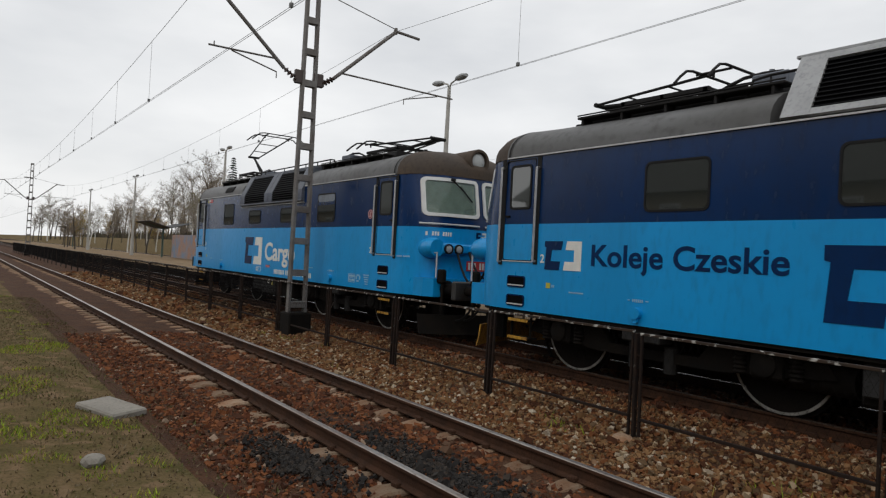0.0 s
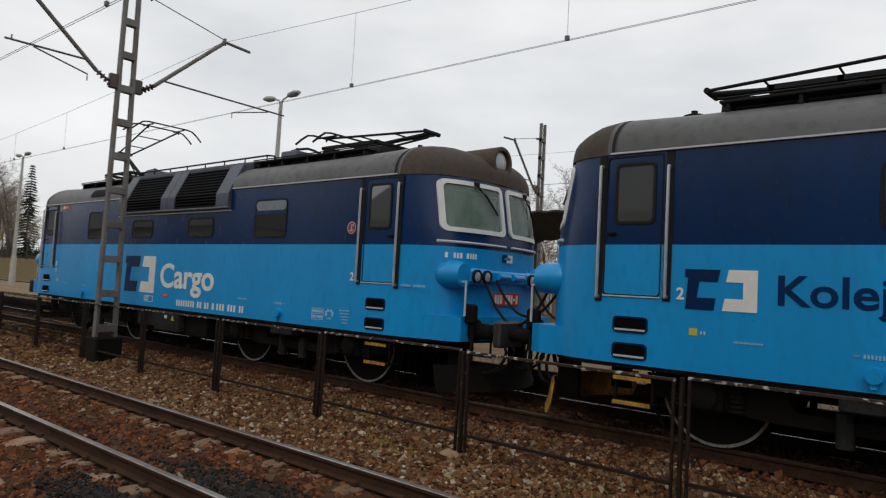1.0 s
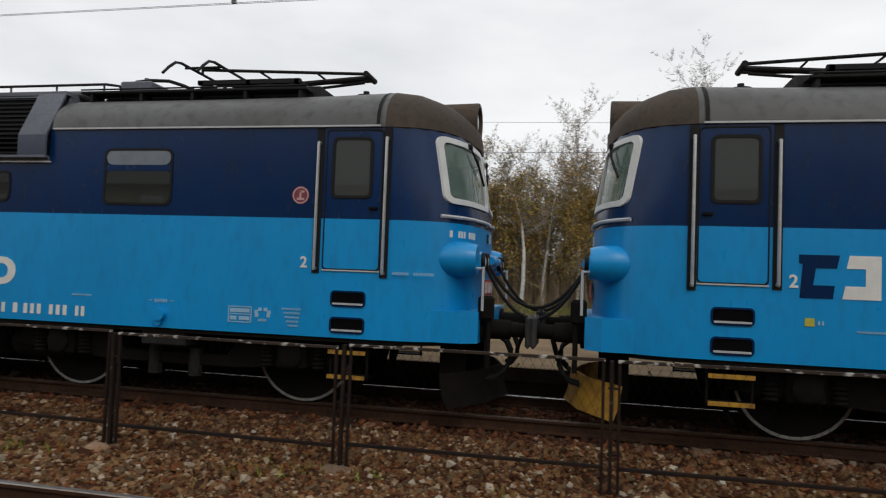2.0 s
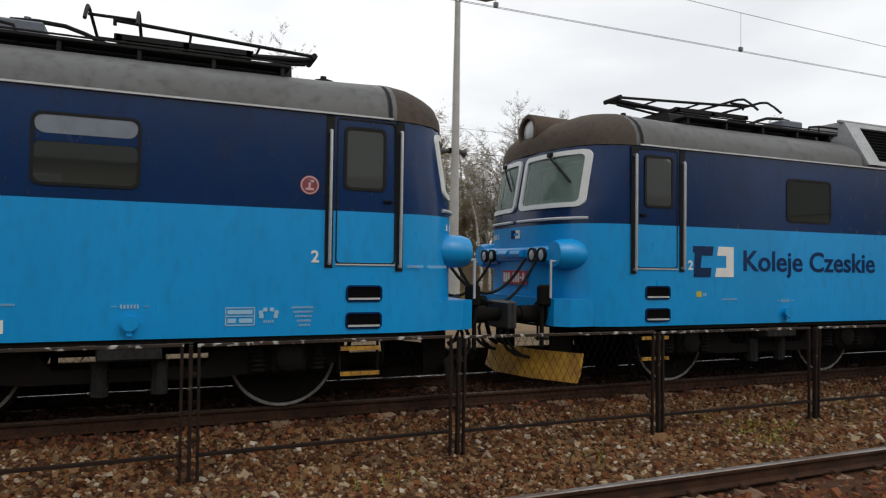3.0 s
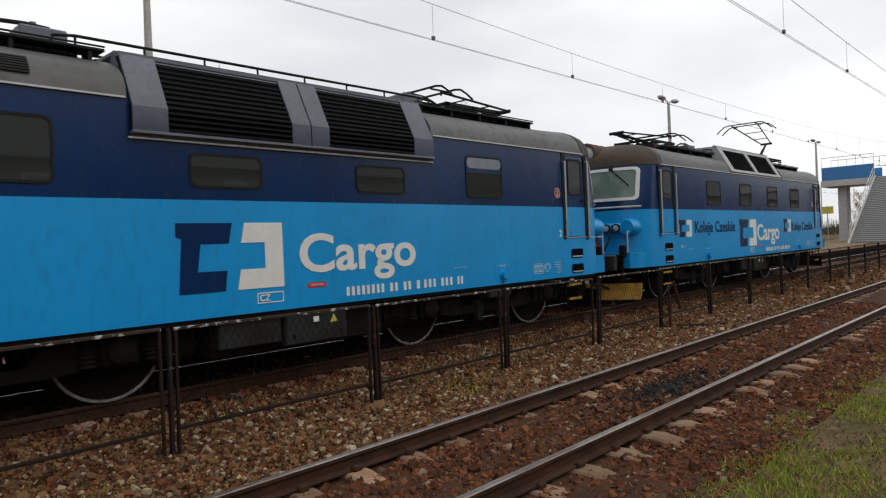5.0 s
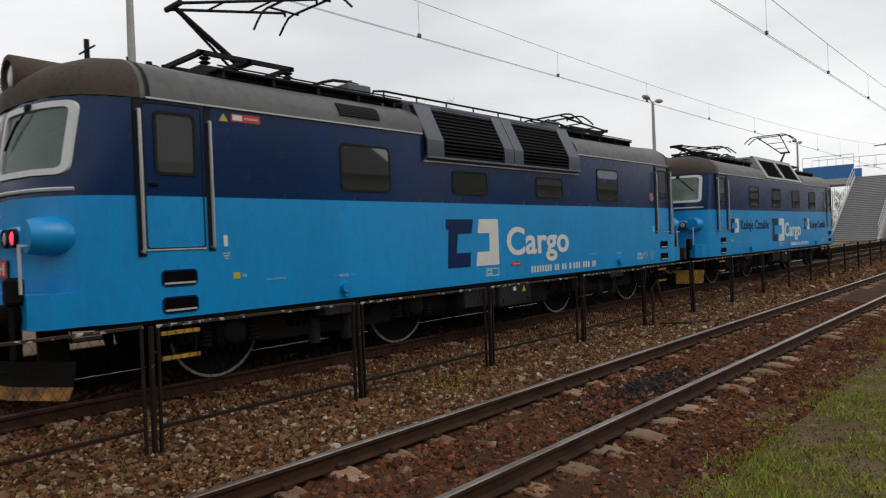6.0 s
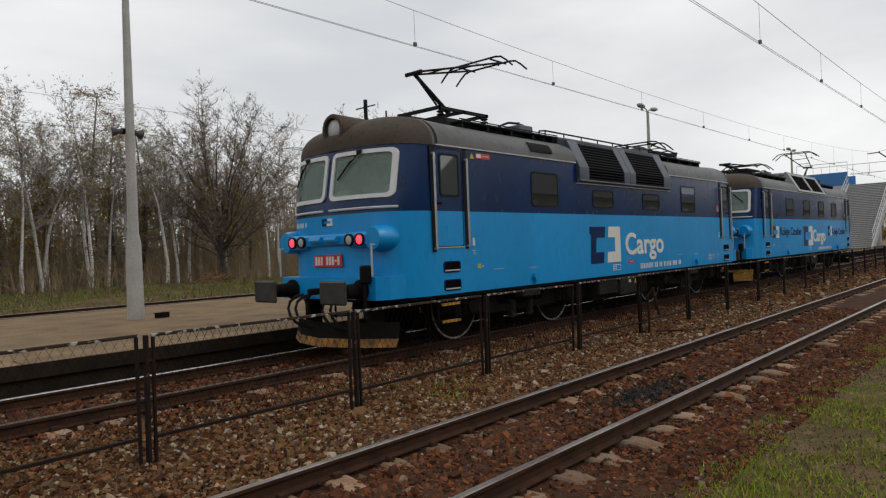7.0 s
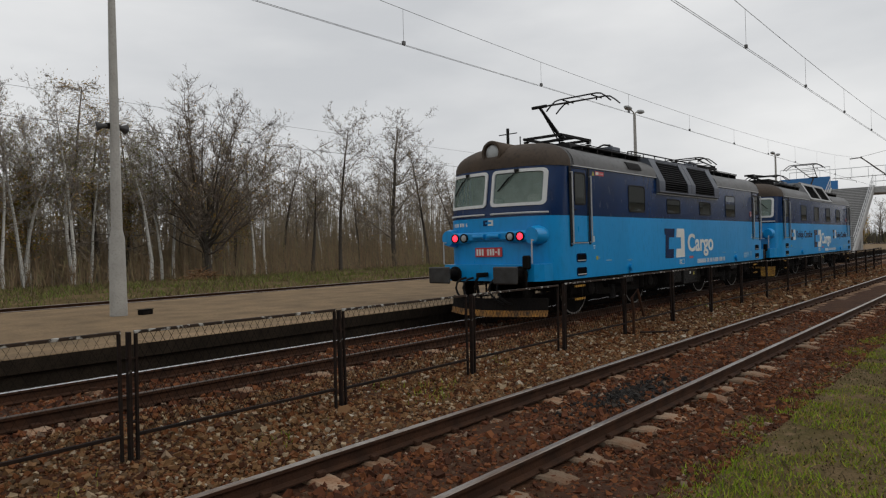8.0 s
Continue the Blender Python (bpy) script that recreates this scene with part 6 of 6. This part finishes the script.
def house(x, y, w, d, h):
    root = tagged(new("house"), "low house with a dull red roof among far trees", "house", "far houses")
    root.matrix_basis = pose(x, y, 0.2, 0, 0, 12)
    part("wall", Shape().box(-w, w, -d, d, -0.3, h), RENDERED, root)
    s = Shape()
    s.loft([[(px, -d - 0.4, h), (px, 0, h + d * 0.75), (px, d + 0.4, h)] for px in (-w - 0.3, w + 0.3)], caps=True)
    part("roof", s, BRICK_RED, root)
    for k in range(3):
        win = part("window", Shape().box(-w + 0.8 + k * w * 0.7, -w + 2.0 + k * w * 0.7, -d - 0.05, -d + 0.02, 1.0, 2.3), TRIM, root)
        part("pane", Shape().box(-w + 0.9 + k * w * 0.7, -w + 1.9 + k * w * 0.7, -d - 0.06, -d - 0.04, 1.1, 2.2), PANE_DARK, win)


house(-215, 62, 6, 4, 3.2)
house(-250, 70, 8, 4.5, 3.0)
house(-290, 66, 7, 4, 3.4)


# ---- station building the windows mirror, and unseen blocks added to darken reflections ----
SLATE = material("weathered_grey_roof", (0.085, 0.085, 0.082), 0.9, vary=0.3, scale=0.8)


def station(x0, x1):
    root = tagged(new("station_building"), "rendered building with a grey roof, out of view, darkening the mirroring windows", "building")
    plaster = material("ochre_render", (0.27, 0.225, 0.165), 0.9, vary=0.2, scale=0.5)
    root.matrix_basis = pose(0, -22, 0.05)
    part("wall", Shape().box(x0, x1, -5, 5, -0.2, 6.2), plaster, root)
    s = Shape()
    s.loft([[(x, -5.9, 6.15), (x, 0, 10.2), (x, 5.9, 6.15)] for x in (x0 - 0.6, x1 + 0.6)], caps=True)
    part("roof", s, SLATE, root)
    for k in range(int((x1 - x0 - 2) / 4.5)):
        x = x0 + 2.5 + 4.5 * k
        win = part("window", Shape().box(x - 0.65, x + 0.65, 4.98, 5.06, 1.2, 3.0), TRIM, root)
        part("pane", Shape().box(x - 0.55, x + 0.55, 5.05, 5.08, 1.3, 2.9), PANE_DARK, win)
        win = part("window", Shape().box(x - 0.65, x + 0.65, 4.98, 5.06, 4.0, 5.6), TRIM, root)
        part("pane", Shape().box(x - 0.55, x + 0.55, 5.05, 5.08, 4.1, 5.5), PANE_DARK, win)


station(-34, 30)
# unseen stand-ins either side, added to keep bright sky out of the windows
station(44, 290)
station(-120, -48)


# ---- loose things by the track ----
BRUSHWOOD = material("orange_brown_brushwood", (0.24, 0.13, 0.06), 0.9, vary=0.4, scale=3.0)
slab = part("concrete_slab", Shape().box(-0.36, 0.36, -0.22, 0.22, 0, 0.09, 0.02), PALE_CONCRETE)
tagged(slab, "broken pale concrete slab lying in the grass", "slab").matrix_basis = pose(-8.55, 1.61, 0.015, 2, 3, 24)
rng = random.Random(3)


def boulder(r, seed):
    bm = bmesh.new()
    bmesh.ops.create_icosphere(bm, subdivisions=2, radius=r)
    for v in bm.verts:
        v.co *= 1 + 0.22 * noise.noise(v.co * 4 / r * 0.3 + Vector((seed, 0, 0)))
        v.co.z *= 0.65
    me = bpy.data.meshes.new("boulder")
    bm.to_mesh(me)
    bm.free()
    me.materials.append(PALE_CONCRETE)
    return new("boulder", me)


tagged(boulder(0.10, 2), "pale grey stone in the grass", "stone").matrix_basis = pose(-6.44, 1.09, 0.10, 0, 0, 30)
for x in (-2.33, -5.0, -13.1):
    o = boulder(0.2, x)
    o.data.materials[0] = CONCRETE
    o.name = "post_footing"
    tagged(o, "rough concrete lump round a fence post's foot", "footing", "fence post footings").matrix_basis = pose(x, FENCE_Y - 0.05, -0.02, 0, 0, 20)
heap = tagged(new("brushwood_heap"), "heap of cut orange-brown brushwood at the wood's edge", "brushwood")
for k in range(90):
    a, q = rng.uniform(0, 2 * math.pi), abs(rng.gauss(0, 0.8))
    x, y, h = q * 1.3 * math.cos(a), q * math.sin(a), max(0.05, 0.75 - 0.5 * q) * rng.random()
    b, l = rng.uniform(0, 2 * math.pi), rng.uniform(0.4, 1.0)
    part("branch", Shape().rod((x, y, h), (x + l * math.cos(b), y + l * math.sin(b), h + rng.uniform(-0.05, 0.35)), 0.035, 0.012, n=4), BRUSHWOOD, heap, smooth=0)
heap.matrix_basis = pose(20.1, 35.5, 0.42)
bent = tagged(new("bent_fence_post"), "bent rusty fence post with a fallen bar", "fence post")
part("post", Shape().pipe([(0, 0, -0.1), (0.03, 0.0, 0.5), (-0.05, 0, 0.8), (0.12, -0.05, 0.98), (0.3, -0.1, 0.4)], 0.03), RUST, bent)
part("fallen_bar", Shape().pipe([(0.1, -0.1, 0.08), (0.9, -0.5, 0.03), (1.35, -0.65, 0.02)], 0.02), FENCE, bent)
bent.matrix_basis = pose(13.3, FENCE_Y - 0.15, 0.03)


# ---- ballast stones and grass ----
STONE = ramp_material("mixed_ballast_stone", ((0, (0.150, 0.058, 0.022)), (0.22, (0.165, 0.088, 0.038)), (0.40, (0.062, 0.024, 0.011)), (0.60, (0.118, 0.074, 0.040)), (0.76, (0.215, 0.118, 0.055)), (0.93, (0.350, 0.262, 0.165))), scale=9.0)
STONE_DARK = ramp_material("rust_dark_ballast_stone", ((0, (0.113, 0.040, 0.019)), (0.3, (0.058, 0.024, 0.013)), (0.55, (0.175, 0.065, 0.026)), (0.82, (0.099, 0.057, 0.035)), (0.965, (0.279, 0.200, 0.143))), scale=9.0)
COAL = ramp_material("spilt_coal_grit", ((0, (0.022, 0.020, 0.019)), (0.5, (0.034, 0.030, 0.027)), (0.8, (0.050, 0.040, 0.033))), scale=9.0)


def stones(name, label, x0, x1, y0, y1, count, size, mat, seed, lift=0.0, blob=None):
    """Angular stones strewn on the ground, each a crooked block."""
    g = np.random.default_rng(seed)
    if blob:
        a, r = g.uniform(0, 2 * np.pi, count), np.abs(g.normal(0, 0.6, count))
        px, py = blob[0] + blob[2] * r * np.cos(a), blob[1] + blob[3] * r * np.sin(a)
    else:
        px, py = g.uniform(x0, x1, count), g.uniform(y0, y1, count)
    ys = np.linspace(-10, 30, 801)
    zs = np.array([land(v) for v in ys])
    pz = np.interp(py, ys, zs) + lift
    cube = np.array([(a, b, c) for a in (-1, 1) for b in (-1, 1) for c in (-1, 1)], float)
    s = size * g.lognormal(0, 0.35, (count, 1, 1))
    v = cube[None] * (1 + g.uniform(-0.55, 0.25, (count, 8, 3))) * s * g.uniform(0.65, 1.15, (count, 1, 3))
    q = g.normal(size=(count, 4))
    q /= np.linalg.norm(q, axis=1, keepdims=True)
    w, x, y, z = q.T
    rot = np.stack([1 - 2 * (y * y + z * z), 2 * (x * y - z * w), 2 * (x * z + y * w), 2 * (x * y + z * w), 1 - 2 * (x * x + z * z), 2 * (y * z - x * w),
                    2 * (x * z - y * w), 2 * (y * z + x * w), 1 - 2 * (x * x + y * y)], 1).reshape(-1, 3, 3)
    v = np.einsum("nij,nkj->nki", rot, v)
    v += np.stack([px, py, pz + s[:, 0, 0] * 0.35], 1)[:, None]
    f = np.array([(0, 1, 3, 2), (4, 6, 7, 5), (0, 4, 5, 1), (2, 3, 7, 6), (0, 2, 6, 4), (1, 5, 7, 3)])
    faces = (f[None] + 8 * np.arange(count)[:, None, None]).reshape(-1, 4)
    me = bpy.data.meshes.new(name)
    me.vertices.add(count * 8)
    me.vertices.foreach_set("co", v.reshape(-1))
    me.loops.add(len(faces) * 4)
    me.loops.foreach_set("vertex_index", faces.reshape(-1))
    me.polygons.add(len(faces))
    me.polygons.foreach_set("loop_start", np.arange(len(faces)) * 4)
    me.update(calc_edges=True)
    me.shade_flat()
    me.materials.append(mat)
    tagged(new(name, me), label, "ballast", kind="stuff")


stones("ballast_between", "loose brown and grey ballast between the tracks", -16, 20, 5.0, 7.6, 76000, 0.0165, STONE, 1)
PALE_STONE = ramp_material("pale_ballast_stone", ((0, (0.36, 0.29, 0.21)), (0.3, (0.28, 0.20, 0.13)), (0.6, (0.42, 0.36, 0.28)), (0.85, (0.22, 0.13, 0.075))), scale=9.0)
stones("pale_stones", "larger pale stones strewn on the ballast", -16, 20, 5.0, 7.2, 2200, 0.0185, PALE_STONE, 31, 0.006)
stones("ballast_far_left", "loose brown and grey ballast between the tracks", -45, -16, 5.0, 7.5, 12000, 0.036, STONE, 2)
stones("ballast_far_right", "loose brown and grey ballast between the tracks", 20, 50, 5.0, 7.5, 12000, 0.036, STONE, 3)
stones("ballast_in_track", "rust-dark ballast between the near rails", -16, 20, 3.33, 4.7, 25000, 0.0185, STONE_DARK, 4, -0.01)
stones("ballast_shoulder", "rust-dark ballast beside the near rail", -16, 24, 2.0, 3.2, 36000, 0.0155, STONE_DARK, 5, -0.006)
stones("ballast_under_train", "dark ballast under the train", -20, 26, 7.6, 10.3, 26000, 0.021, STONE_DARK, 6)
stones("coal_spill", "dark spilt grit between the rails", 0, 0, 0, 0, 3200, 0.013, COAL, 7, 0.02, (-5.0, 3.75, 1.8, 0.38))
stones("coal_spill_edge", "dark spilt grit beside the rail", 0, 0, 0, 0, 1500, 0.013, COAL, 8, 0.03, (-5.9, 2.75, 0.8, 0.3))
stones("coal_spill_small", "dark spilt grit between the rails", 0, 0, 0, 0, 1100, 0.013, COAL, 9, 0.02, (8.2, 3.95, 1.3, 0.35))

GRASS = ramp_material("short_spring_grass", ((0, (0.190, 0.285, 0.018)), (0.38, (0.275, 0.345, 0.030)), (0.65, (0.300, 0.260, 0.048)), (0.86, (0.320, 0.220, 0.080))))

DRY = ramp_material("dry_litter_grass", ((0, (0.13, 0.095, 0.055)), (0.3, (0.085, 0.058, 0.032)), (0.55, (0.10, 0.105, 0.035)), (0.8, (0.17, 0.135, 0.085))))


def grass(name, x0, x1, y0, y1, count, tall, seed, thresh, mat=None, thick=0.004):
    """Blades in patches."""
    g = random.Random(seed)
    v, f = [], []
    made = 0
    while made < count:
        x, y = g.uniform(x0, x1), g.uniform(y0, y1)
        n = noise.noise(Vector((x * 0.7, y * 0.9, seed))) + 0.5 * noise.noise(Vector((x * 2.3, y * 2.3, seed + 3)))
        made += 0.1
        if n < thresh + 0.35 * max(0, (y - (y1 - 0.7)) / 0.7):
            continue
        made += 0.9
        h = tall * g.uniform(0.4, 1.4) * (1 + max(0, n))
        a = g.uniform(0, math.pi)
        w = thick * (1 + g.random())
        dx, dy = g.gauss(0, h * 0.5), g.gauss(0, h * 0.5)
        z = land(y)
        i = len(v)
        v += [(x - w * math.cos(a), y - w * math.sin(a), z), (x + w * math.cos(a), y + w * math.sin(a), z), (x + dx, y + dy, z + h)]
        f.append((i, i + 1, i + 2))
    tagged(raw(name, v, f, [mat or GRASS]), "patchy short spring grass", "grass", kind="stuff")


grass("grass_patch", -26, -3, -2.5, 1.95, 26000, 0.034, 11, 0.16)
grass("grass_patch", -3, 4, -3.5, 2.3, 16000, 0.045, 12, -0.2)
grass("grass_patch", 4, 30, -4.0, 2.4, 150000, 0.036, 13, -0.20)
grass("dry_grass", -26, 30, -3.5, 2.35, 120000, 0.024, 23, -0.9, DRY, 0.006)
grass("grass_tufts", -18, 22, 5.4, 7.2, 1500, 0.06, 17, 0.42)
MEADOW = ramp_material("rough_meadow_grass", ((0, (0.150, 0.200, 0.032)), (0.38, (0.215, 0.175, 0.070)), (0.55, (0.110, 0.155, 0.030)), (0.85, (0.270, 0.205, 0.115))))
grass("meadow", -30, 70, 24, 38, 42000, 0.15, 19, -0.15, MEADOW, 0.010)
grass("dry_meadow", -30, 70, 24, 40, 34000, 0.2, 29, -0.6, DRY, 0.009)


# ---- what moves ----
def motions():
    speed = 4.735
    for loco, x0 in ((tail_loco, -18.441), (lead_loco, -1.659)):
        walk(loco, [(t, pose(x0 + speed * t, Y_TRAIN, Z_TRAIN)) for t in (0.0, 2.0, 4.0, 6.0, 8.0)])
        for ws in [o for o in loco.children if o.name.startswith("wheelset")]:
            p = ws.location.copy()
            walk(ws, [(0.1 * k, pose(p.x, p.y, p.z, 0, math.degrees(speed * 0.1 * k / 0.625), 0)) for k in range(81)])


motions()
